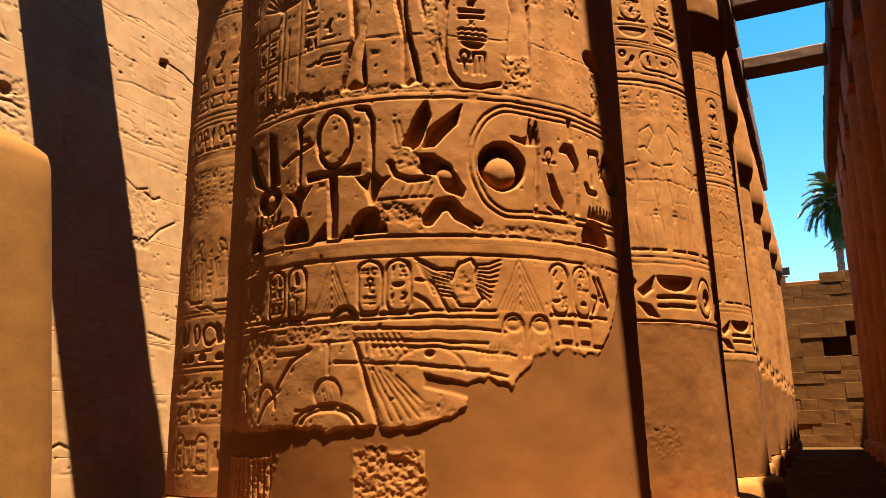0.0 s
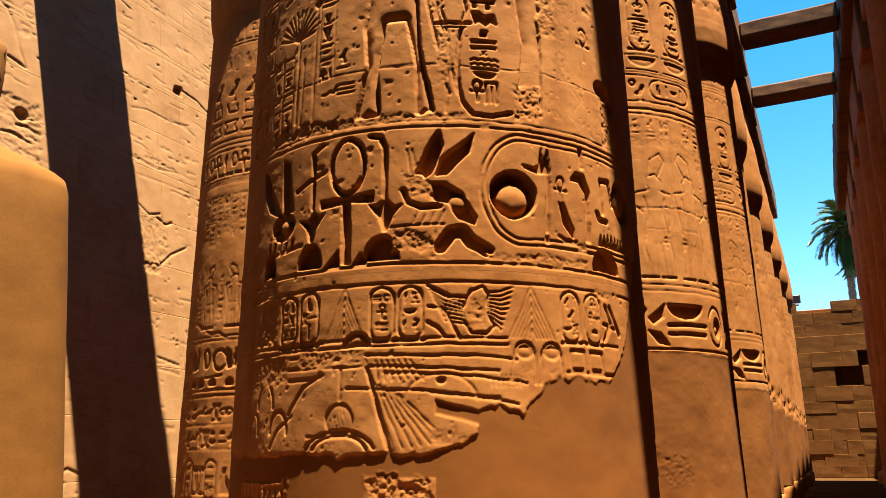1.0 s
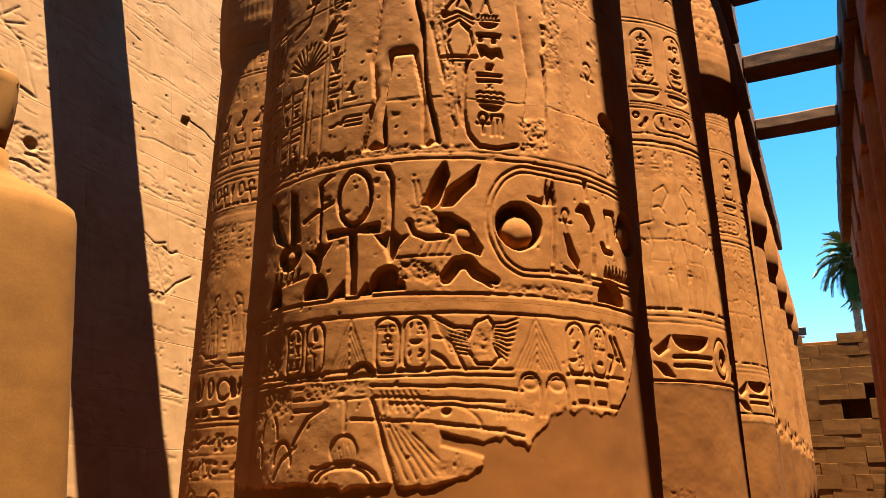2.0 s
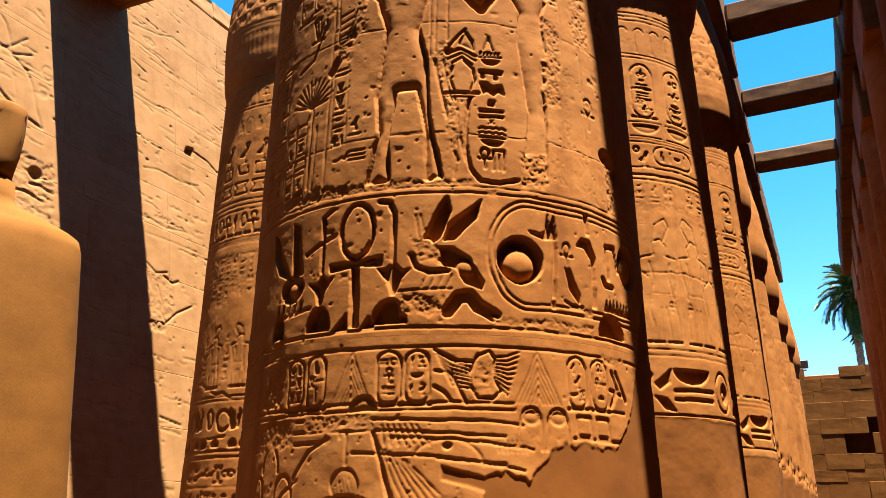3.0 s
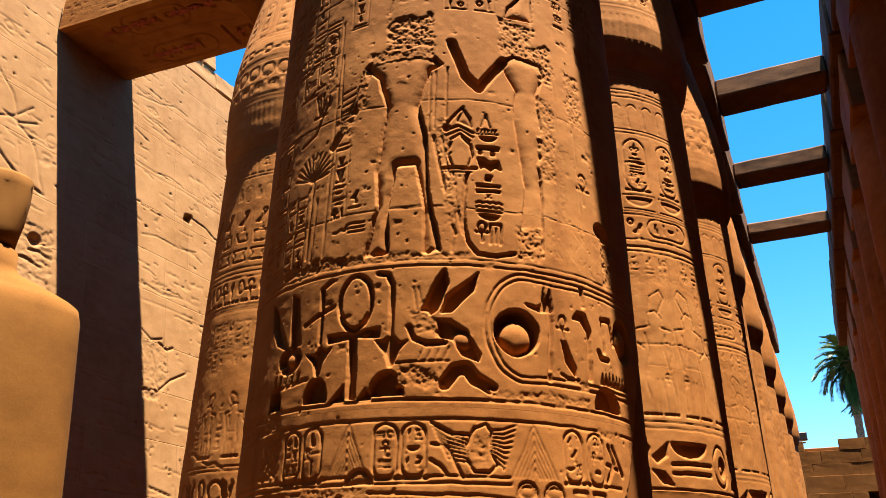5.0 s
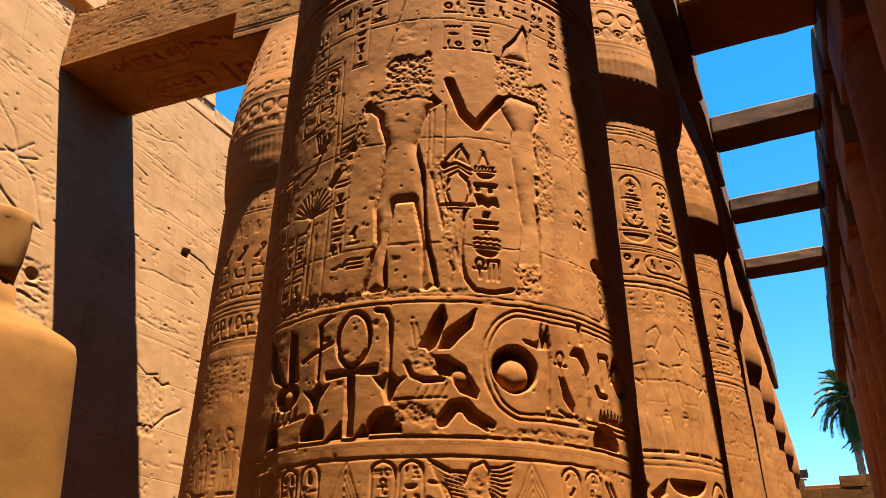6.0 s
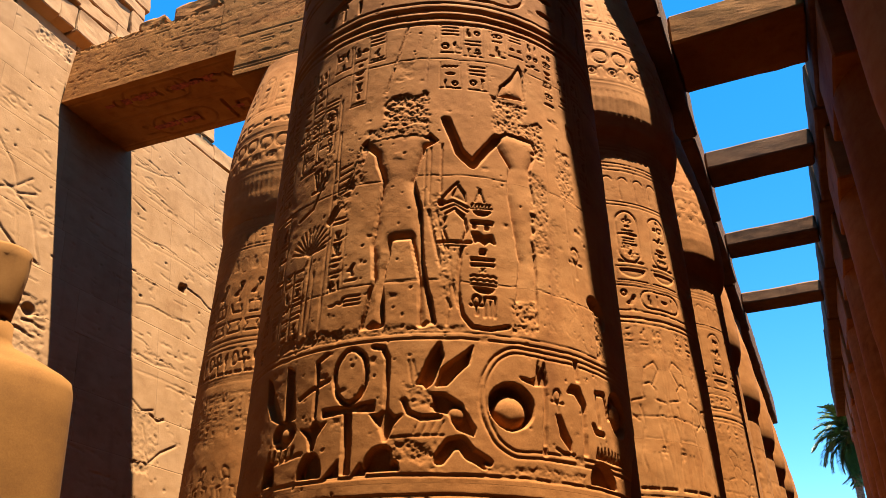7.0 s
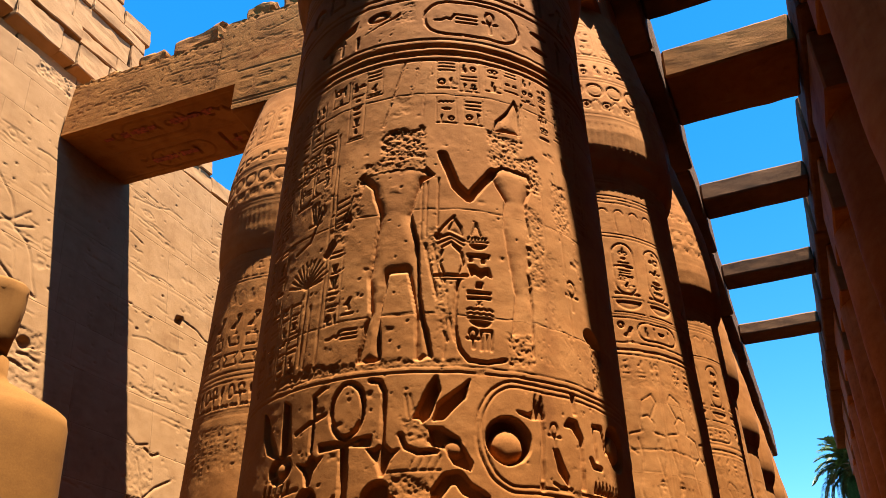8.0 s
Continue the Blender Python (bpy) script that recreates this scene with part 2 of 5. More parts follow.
    def wear(self, seed=0, pits=150, rnd=None):
        """Broad unevenness, small chips and pits."""
        U, Z = np.broadcast_arrays(self.u[None, :], self.z[:, None])
        self.d += 0.006 * value_noise(U, Z, 0.45, seed) + 0.0018 * value_noise(U, Z, 0.13, seed + 1) + 0.0007 * value_noise(U, Z, 0.04, seed + 2)
        rng = random.Random(seed)
        for _ in range(pits):
            u, z = rng.uniform(self.u[0], self.u[-1]), rng.uniform(self.z[0], self.z[-1])
            s = rng.choice((0.003, 0.004, 0.004, 0.005, 0.006, 0.008)) * (1 if self.step < 0.02 else 2.2)
            self.oval(u, z, s * rng.uniform(0.7, 1.6), s, s * 0.55, s * 0.7, rng.uniform(0, 90))

    def at(self, U, Z, repair=False):
        """Depths (or how far the stone is repaired) at other places."""
        if not repair:
            p = np.clip((Z - self.z[0]) / (self.z[1] - self.z[0]), 0, len(self.z) - 1.001)
            q = (U - self.u[0]) / (self.u[1] - self.u[0])
            ok = (q >= 0) & (q <= len(self.u) - 1) & (Z >= self.z[0]) & (Z <= self.z[-1])
            q = np.clip(q, 0, len(self.u) - 1.001)
            i, j = p.astype(int), q.astype(int)
            p, q = p - i, q - j
            d = self.d
            return np.where(ok, (d[i, j] * (1 - q) + d[i, j + 1] * q) * (1 - p) + (d[i + 1, j] * (1 - q) + d[i + 1, j + 1] * q) * p, 0.0)
        i = np.clip(((Z - self.z[0]) / (self.z[1] - self.z[0])).round().astype(int), 0, len(self.z) - 1)
        j = ((U - self.u[0]) / (self.u[1] - self.u[0])).round().astype(int)
        ok = (j >= 0) & (j < len(self.u)) & (Z >= self.z[0]) & (Z <= self.z[-1])
        return np.where(ok, (self.repair if repair else self.d)[i, np.clip(j, 0, len(self.u) - 1)], 0.0)


def glyph(R, kind, u, z, s, w=None, depth=0.012):
    """One carved sign about s high, centred on u, z."""
    w = w or s * 0.10
    h = s / 2
    if kind == "ankh":
        R.ring(u, z + 0.25 * s, 0.16 * s, 0.24 * s, w, depth)
        R.line(u, z, u, z - h, w * 1.2, depth)
        R.line(u - 0.26 * s, z - 0.02 * s, u + 0.26 * s, z - 0.02 * s, w * 1.2, depth)
    elif kind == "reed":
        R.poly([(u - 0.09 * s, z - 0.1 * s), (u + 0.10 * s, z + 0.1 * s), (u + 0.06 * s, z + h), (u - 0.08 * s, z + 0.25 * s)], depth * 1.3)
        R.line(u, z - h, u, z, w, depth)
    elif kind == "water":
        n = 7
        R.path([(u + (i / n - 0.5) * s, z + (0.05 if i % 2 else -0.05) * s) for i in range(n + 1)], w * 0.8, depth)
    elif kind == "mouth":
        R.poly([(u + 0.45 * s * math.cos(a), z + 0.13 * s * math.sin(a)) for a in np.linspace(0, 2 * math.pi, 13)[:-1]], depth)
    elif kind == "bird":
        R.poly([(u - 0.32 * s, z - 0.12 * s), (u - 0.05 * s, z + 0.10 * s), (u + 0.10 * s, z + 0.40 * s), (u + 0.25 * s, z + 0.42 * s), (u + 0.28 * s, z + 0.30 * s),
                (u + 0.20 * s, z + 0.08 * s), (u + 0.10 * s, z - 0.20 * s), (u - 0.15 * s, z - 0.18 * s)], depth)
        R.line(u, z - 0.2 * s, u, z - h, w * 0.8, depth)
        R.line(u + 0.09 * s, z - 0.2 * s, u + 0.10 * s, z - h, w * 0.8, depth)
        R.line(u - 0.05 * s, z - h, u + 0.2 * s, z - h, w * 0.8, depth)
    elif kind == "disc":
        R.oval(u, z, 0.28 * s, 0.28 * s, depth * 1.4)
        R.dome(u, z, 0.2 * s, 0.2 * s, depth * 1.2)
    elif kind == "loaf":
        R.poly([(u + 0.3 * s * math.cos(a), z - 0.15 * s + 0.32 * s * math.sin(a)) for a in np.linspace(0, math.pi, 9)], depth)
    elif kind == "staff":
        R.line(u, z - h, u, z + h, w, depth)
        R.line(u, z + h, u + 0.14 * s, z + 0.36 * s, w, depth)
    elif kind == "basket":
        R.poly([(u + 0.42 * s * math.cos(a), z + 0.12 * s + 0.32 * s * math.sin(a)) for a in np.linspace(math.pi, 2 * math.pi, 11)], depth)
    elif kind == "snake":
        R.path([(u - 0.45 * s, z - 0.1 * s), (u - 0.2 * s, z - 0.12 * s), (u, z), (u + 0.2 * s, z - 0.1 * s), (u + 0.35 * s, z + 0.2 * s), (u + 0.45 * s, z + 0.2 * s)], w, depth)
    elif kind == "stool":
        R.path([(u - 0.25 * s, z - 0.25 * s), (u + 0.25 * s, z - 0.25 * s), (u + 0.25 * s, z + 0.25 * s), (u - 0.25 * s, z + 0.25 * s)], w, depth, True)
    elif kind == "bars":
        for k in (-0.2, 0, 0.2):
            R.line(u - 0.38 * s, z + k * s, u + 0.38 * s, z + k * s, w * 0.8, depth)
    elif kind == "plant":
        for k in (-0.25, -0.1, 0.08, 0.25):
            R.line(u + 0.2 * k * s, z - h, u + k * s, z + 0.3 * s, w * 0.7, depth)
            R.oval(u + k * s, z + 0.36 * s, 0.07 * s, 0.10 * s, depth)
        R.line(u - 0.3 * s, z - h, u + 0.3 * s, z - h, w, depth)
    elif kind == "eye":
        R.ring(u, z, 0.42 * s, 0.17 * s, w * 0.8, depth)
        R.oval(u, z, 0.13 * s, 0.13 * s, depth)
    elif kind == "sit":
        R.poly([(u - 0.2 * s, z - h), (u + 0.25 * s, z - h), (u + 0.2 * s, z - 0.1 * s), (u + 0.05 * s, z + 0.15 * s), (u + 0.07 * s, z + 0.42 * s), (u - 0.1 * s, z + 0.42 * s), (u - 0.2 * s, z)], depth)


KINDS = ["ankh", "reed", "water", "mouth", "bird", "disc", "loaf", "staff", "basket", "snake", "stool", "bars", "plant", "eye", "sit"]


def glyph_row(R, u0, u1, z, s, rng, depth=0.012, gap=1.05):
    u = u0 + s * 0.4
    while u < u1 - s * 0.3:
        k = rng.choice(KINDS)
        if k in ("loaf", "mouth", "water", "basket", "eye", "bars") and rng.random() < 0.7:
            glyph(R, k, u, z + s * 0.25, s * 0.6, depth=depth)
            glyph(R, rng.choice(("loaf", "mouth", "water", "basket", "disc")), u, z - s * 0.25, s * 0.6, depth=depth)
        else:
            glyph(R, k, u, z, s * rng.uniform(0.85, 1.0), depth=depth)
        u += s * rng.uniform(0.62, 0.85) * gap


def text_block(R, u, z0, z1, w, rng, depth=0.02, ruled=True):
    """A column of small signs packed close, two abreast where they are narrow, between ruled lines."""
    z = z1
    while z > z0 + 0.03:
        h = min(rng.uniform(0.45, 0.95) * w, z - z0)
        zc = z - h / 2
        kind = rng.random()
        if kind < 0.30:
            for k in range(max(1, int(h / 0.035))):
                R.line(u - 0.40 * w, z - 0.02 - 0.035 * k, u + 0.40 * w, z - 0.02 - 0.035 * k, 0.010, depth * 0.8)
        elif kind < 0.52:
            for k in (-0.23, 0.23):
                glyph(R, rng.choice(("reed", "loaf", "staff", "ankh", "disc", "sit", "stool")), u + k * w, zc, h * 0.82, 0.012, depth)
        elif kind < 0.75:
            glyph(R, rng.choice(("bird", "bird", "sit", "plant", "snake")), u, zc, h * 0.92, 0.012, depth)
        else:
            glyph(R, rng.choice(("water", "mouth", "basket", "eye")), u, zc + 0.2 * h, w * 0.75, 0.011, depth)
            glyph(R, rng.choice(("loaf", "water", "mouth")), u, zc - 0.28 * h, w * 0.55, 0.011, depth)
        z -= h + 0.012
    if ruled:
        for e in (-0.5, 0.5):
            R.line(u + e * w, z0, u + e * w, z1, 0.009, 0.012)


def cartouche(R, u, z, w, h, rng, lw=0.018, depth=0.012, flat=False):
    """A royal name ring with signs in it and a bar at its foot."""
    r = min(w, h) / 2
    if flat:
        R.path([(u - w / 2 + r - r * math.sin(a), z + r * math.cos(a)) for a in np.linspace(0, math.pi, 9)], lw, depth)
        R.path([(u + w / 2 - r + r * math.sin(a), z + r * math.cos(a)) for a in np.linspace(0, math.pi, 9)], lw, depth)
        for k in (1, -1):
            R.line(u - w / 2 + r, z + k * r, u + w / 2 - r, z + k * r, lw, depth)
        glyph_row(R, u - w / 2 + r * 0.5, u + w / 2 - r * 0.3, z, h * 0.62, rng, depth)
    else:
        for k in (1, -1):
            R.path([(u + r * math.cos(a), z + k * (h / 2 - r + r * math.sin(a))) for a in np.linspace(0, math.pi, 9)], lw, depth)
            R.line(u + k * r, z - h / 2 + r, u + k * r, z + h / 2 - r, lw, depth)
        R.line(u - r * 1.1, z - h / 2, u + r * 1.1, z - h / 2, lw * 1.4, depth)
        n = max(2, int(h / w * 1.3))
        for i in range(n):
            zz = z + h / 2 - r * 0.6 - (h - r) * (i + 0.3) / n
            for k in ((-0.22, 0.22) if rng.random() < 0.5 else (0,)):
                glyph(R, rng.choice(KINDS), u + k * w, zz, h / n * (0.62 if k else 0.8), depth=depth)


def figure(R, u, z, h, facing=1, depth=0.012, w=0.014):
    """A striding figure in thin sunk outline, as a plain shape with no face."""
    def at(*pts):
        return [(u + facing * a * h, z + b * h) for a, b in pts]

    R.path(at((-0.06, 0.83), (-0.19, 0.80), (-0.17, 0.66), (-0.14, 0.50), (-0.13, 0.42)), w, depth)
    R.path(at((-0.10, 0.76), (-0.08, 0.60), (-0.11, 0.45), (-0.15, 0.22), (-0.14, 0.02)), w, depth)
    R.path(at((0.06, 0.83), (0.18, 0.80), (0.20, 0.68), (0.30, 0.60)), w, depth)
    R.path(at((0.10, 0.76), (0.07, 0.60), (0.10, 0.46), (0.13, 0.30), (0.10, 0.15), (0.12, 0.02)), w, depth)
    R.path(at((-0.03, 0.33), (-0.05, 0.15), (-0.06, 0.02)), w * 0.8, depth * 0.8)
    R.path(at((0.02, 0.33), (0.03, 0.15), (0.03, 0.02)), w * 0.8, depth * 0.8)
    R.path(at((-0.10, 0.46), (0.10, 0.46)), w * 0.7, depth * 0.6)
    R.path(at((-0.16, 0.01), (-0.02, 0.01)), w * 1.6, depth * 1.4)
    R.path(at((0.02, 0.01), (0.17, 0.01)), w * 1.6, depth * 1.4)
    R.path(at((-0.06, 0.83), (-0.08, 0.92), (-0.02, 0.99), (0.06, 0.96), (0.07, 0.88), (0.05, 0.83)), w, depth)
    R.path(at((-0.05, 0.97), (-0.13, 1.12), (-0.09, 1.20)), w, depth)
    R.path(at((0.05, 0.97), (0.02, 1.13), (-0.09, 1.20)), w, depth)


def bands(R, z, n=3, gap=0.035, w=0.012, depth=0.009):
    for i in range(n):
        R.line(R.u[0], z + i * gap, R.u[-1], z + i * gap, w, depth)


# ---- the grid of columns
ROW_L, ROW_M, ROW_R = -6.59, -2.42, 2.90
FIRST, PITCH = 5.074, 3.964
R_MEAN = 1.36
BASE_Z, NECK_Z, CAP_Z, CAP_TOP, BEAM_Z = 0.50, 7.15, 7.72, 10.40, 11.75


def shaft_radius(z):
    return np.interp(z, (0.5, 0.85, 4.35, 7.2), (1.405, 1.40, 1.363, 1.315))


def straight_cap_radius(z):
    return np.interp(z, (7.15, 7.6, 10.4), (1.315, 1.35, 1.33))


def slim_cap_radius(z):
    return 1.315 + (cap_radius(z) - 1.315) * np.interp(z, (7.6, 9.0), (0.50, 0.9))


def cap_radius(z):
    return np.interp(z, (7.15, 7.22, 7.34, 7.52, 7.75, 8.2, 8.8, 9.6, 10.2, 10.4), (1.315, 1.34, 1.40, 1.445, 1.46, 1.445, 1.39, 1.25, 1.13, 1.10))


def turned(name, radius, zs, mat, R=None, a0=-180.0, a1=180.0, fine=0.012, coarse=6.0):
    """A round piece about the z axis, carved by the relief R within a0 to a1 degrees (0 is towards -y, 90 towards +x)."""
    if R is None:
        ang = np.arange(-180, 180, coarse)
    else:
        ang = np.concatenate([np.arange(a1 + coarse, a0 + 360, coarse) - 360, np.arange(a0, a1, math.degrees(fine / R_MEAN))])
    th = np.radians(ang)[None, :]
    Z = np.broadcast_to(np.asarray(zs)[:, None], (len(zs), len(ang)))
    r = np.broadcast_to(radius(np.asarray(zs))[:, None], Z.shape).copy()
    if R is not None:
        U = np.broadcast_to(th * R_MEAN, Z.shape)
        wu = 0.0040 * value_noise(U, Z, 0.080, 31) + 0.0012 * value_noise(U, Z, 0.020, 32)
        wz = 0.0040 * value_noise(U, Z, 0.090, 33) + 0.0012 * value_noise(U, Z, 0.022, 34)
        r -= R.at(U + wu, Z + wz)
    else:
        r += 0.004 * value_noise(np.broadcast_to(th * R_MEAN, Z.shape), Z, 0.3, 5)
    pts = np.stack([r * np.sin(th), -r * np.cos(th), Z], axis=-1)
    mend = R.at(np.broadcast_to(th * R_MEAN, Z.shape), Z, True) if R is not None else np.zeros(Z.shape)
    return grid_mesh(name, pts, mat, closed=True, repair=mend)


def base_disc(seed, foot=1.0):
    """A low round plinth with a worn rim."""
    prof = [(1.30, 0.51), (1.60, 0.475), (1.70, 0.44), (1.76, 0.38), (1.79, 0.22), (1.80, 0.0)]
    th = np.radians(np.arange(0, 360, 5.0))
    rows = []
    for r, z in prof:
        rr = 1.30 + (r - 1.30) * foot + 0.03 * value_noise(np.cos(th) * 3 + seed, np.sin(th) * 3 + z, 0.6, seed) * (1 if z < 0.5 else 0.2)
        rows.append(np.stack([rr * np.cos(th), rr * np.sin(th), np.full_like(th, z + 0.0)], axis=-1))
    return grid_mesh("base", np.array(rows)[::-1], COLUMN_STONE, closed=True)


def cap_relief(seed, step=0.013, a0=-60, a1=115):
    """Bud capital: rings of leaves, cobra discs and name rings."""
    rng = random.Random(seed)
    k = R_MEAN * math.pi / 180
    R = Relief(a0 * k, a1 * k, 7.15, 10.4, step)
    for i in range(60):
        u = R.u[0] + i * 0.085
        R.line(u, 7.50, u, 7.85, 0.02, 0.006)
    bands(R, 7.95, 2, 0.05)
    u = R.u[0] + 0.1
    while u < R.u[-1]:
        R.ring(u, 8.44, 0.105, 0.115, 0.022, 0.022)
        R.ring(u, 8.44, 0.065, 0.07, 0.014, 0.010)
        R.ring(u + 0.135, 8.17, 0.06, 0.06, 0.018, 0.020)
        R.oval(u + 0.135, 8.17, 0.028, 0.028, 0.025)
        R.path([(u - 0.06, 8.08), (u - 0.07, 8.20), (u - 0.01, 8.27), (u + 0.04, 8.20), (u + 0.03, 8.08)], 0.016, 0.016)
        u += 0.27
    bands(R, 8.62, 2, 0.05)
    glyph_row(R, R.u[0], R.u[-1], 8.85, 0.24, rng, 0.022)
    bands(R, 9.05, 3, 0.06)
    u = R.u[0] + 0.1
    while u < R.u[-1]:
        cartouche(R, u, 9.55, 0.24, 0.75, rng, 0.018, 0.014)
        R.line(u + 0.18, 9.2, u + 0.18, 9.9, 0.018, 0.010)
        u += 0.36
    R.d *= 0.9
    R.wear(seed, 60)
    return R


def side_relief(seed, plaster_z, step=0.016, a0=-60, a1=115, lead=-0.066):
    """Shaft of the lesser columns: name rings, bands, an offering scene in thin outline and a line of big signs above the repair."""
    rng = random.Random(seed)
    k = R_MEAN * math.pi / 180
    u0, u1 = a0 * k, a1 * k
    R = Relief(u0, u1, 0.5, 7.15, step)
    bands(R, 7.02, 2, 0.05, 0.016, 0.016)
    bands(R, 6.72, 3, 0.05, 0.014, 0.014)
    # hooked stems
    u = u0 + 0.05
    while u < u1:
        R.poly([(u - 0.05, 6.96), (u + 0.05, 6.96), (u - 0.03, 6.90)], 0.025)
        R.ring(u, 6.55, 0.07, 0.07, 0.014, 0.016, 20, 180)
        R.line(u - 0.07, 6.55, u - 0.05, 6.30, 0.014, 0.016)
        R.line(u - 0.10, 6.60, u - 0.08, 6.30, 0.010, 0.010)
        u += 0.215
    bands(R, 6.22, 2, 0.045, 0.012, 0.013)
    # upright name rings over baskets
    u = u0 + 0.59 - 0.45
    while u < u1:
        cartouche(R, u, 5.80, 0.28, 0.68, rng, 0.018, 0.020)
        text_block(R, u, 5.52, 6.05, 0.19, rng, 0.028, False)
        R.poly([(u + 0.17 * math.cos(a), 5.375 + 0.12 * math.sin(a)) for a in np.linspace(math.pi, 2 * math.pi, 11)], 0.026, belly=0.6)
        R.path([(u - 0.20, 5.40), (u + 0.20, 5.40), (u + 0.20, 5.22), (u - 0.20, 5.22)], 0.012, 0.014, True)
        u += 0.45
    bands(R, 5.155, 2, 0.035, 0.012, 0.014)
    # lying name rings
    u = u0 + 2.73 - 0.94 * 3
    while u < u1:
        cartouche(R, u, 5.01, 0.56, 0.22, rng, 0.016, 0.020, True)
        glyph(R, "disc", u - 0.48, 5.06, 0.14, depth=0.022)
        glyph(R, "bird", u - 0.40, 4.96, 0.20, 0.014, 0.024)
        u += 0.94
    for z, w in ((4.85, 0.014), (4.76, 0.024), (4.70, 0.014)):
        R.line(u0, z, u1, z, w, 0.016)
    # lines of small signs, worn
    u = u0 + 0.09
    while u < u1:
        text_block(R, u, 4.40, 4.66, 0.15, rng, 0.014)
        u += 0.17 if rng.random() < 0.8 else 0.32
    R.hacked(u0 + 0.1, u1, 4.34, 4.42, 0.008, seed, 0.06)
    # figures two by two with a staff between
    u = u0 + 2.39 - 0.94 * 3
    while u < u1:
        figure(R, u, 2.92, 1.12, -1, 0.014)
        figure(R, u + 0.46, 2.92, 1.15, 1, 0.014)
        R.line(u + 0.21, 2.95, u + 0.21, 4.36, 0.012, 0.010)
        R.line(u + 0.24, 2.95, u + 0.24, 4.36, 0.008, 0.008)
        glyph(R, "ankh", u + 0.10, 3.30, 0.11, 0.012, 0.016)
        glyph(R, "ankh", u + 0.33, 3.30, 0.11, 0.012, 0.016)
        text_block(R, u - 0.26, 3.95, 4.30, 0.11, rng, 0.010, False)
        u += 0.94
    pts = [(a, 3.66 + 0.02 * math.sin(a * 7) + rng.uniform(-0.012, 0.012)) for a in np.arange(u0, u1, 0.07)]
    R.path(pts, 0.010, 0.014)
    for z in (2.86, 2.80):
        R.line(u0, z, u1, z, 0.012, 0.012)
    # the big signs
    u = u0 + lead
    while u < u1:
        R.poly([(u - 0.21, 2.52), (u - 0.03, 2.665), (u - 0.05, 2.53), (u - 0.16, 2.46)], 0.045)
        R.poly([(u - 0.22, 2.40), (u - 0.10, 2.38), (u - 0.01, 2.25), (u - 0.12, 2.27)], 0.045)
        R.poly([(u + 0.22 + 0.22 * math.cos(a), 2.665 + 0.15 * math.sin(a)) for a in np.linspace(math.pi, 2 * math.pi, 13)], 0.050)
        R.line(u, 2.455, u + 0.47, 2.46, 0.030, 0.036)
        R.line(u, 2.368, u + 0.46, 2.372, 0.030, 0.036)
        R.ring(u + 0.66, 2.48, 0.125, 0.20, 0.020, 0.030)
        R.oval(u + 0.68, 2.47, 0.06, 0.10, 0.060)
        R.dome(u + 0.68, 2.45, 0.03, 0.05, 0.04)
        R.poly([(u + 0.86, 2.66), (u + 0.92, 2.64), (u + 0.96, 2.46), (u + 0.88, 2.44)], 0.045)
        R.poly([(u + 0.98, 2.66), (u + 1.02, 2.60), (u + 0.98, 2.46), (u + 0.93, 2.46)], 0.045)
        R.poly([(u + 0.92 + 0.07 * math.cos(a), 2.28 + 0.09 * math.sin(a)) for a in np.linspace(0, math.pi, 9)], 0.05)
        u += 1.25
    R.line(u0, 2.215, u1, 2.215, 0.022, 0.016)
    R.settle(0.036, 0.050, 1.22)
    # smooth repair below, a little proud
    U, Z = np.broadcast_arrays(R.u[None, :], R.z[:, None])
    edge = plaster_z + 0.02 * value_noise(U, Z * 0, 0.25, seed) + 0.008 * value_noise(U, Z * 0, 0.06, seed + 2) - Z
    m = np.clip(edge / 0.02, 0, 1)
    R.d = R.d * (1 - m) + 0.004 * m
    R.repair = m
    R.hacked(0.82, 1.12, 0.95, 1.22, 0.010, seed + 1, 0.08)
    R.wear(seed, 400)
    return R


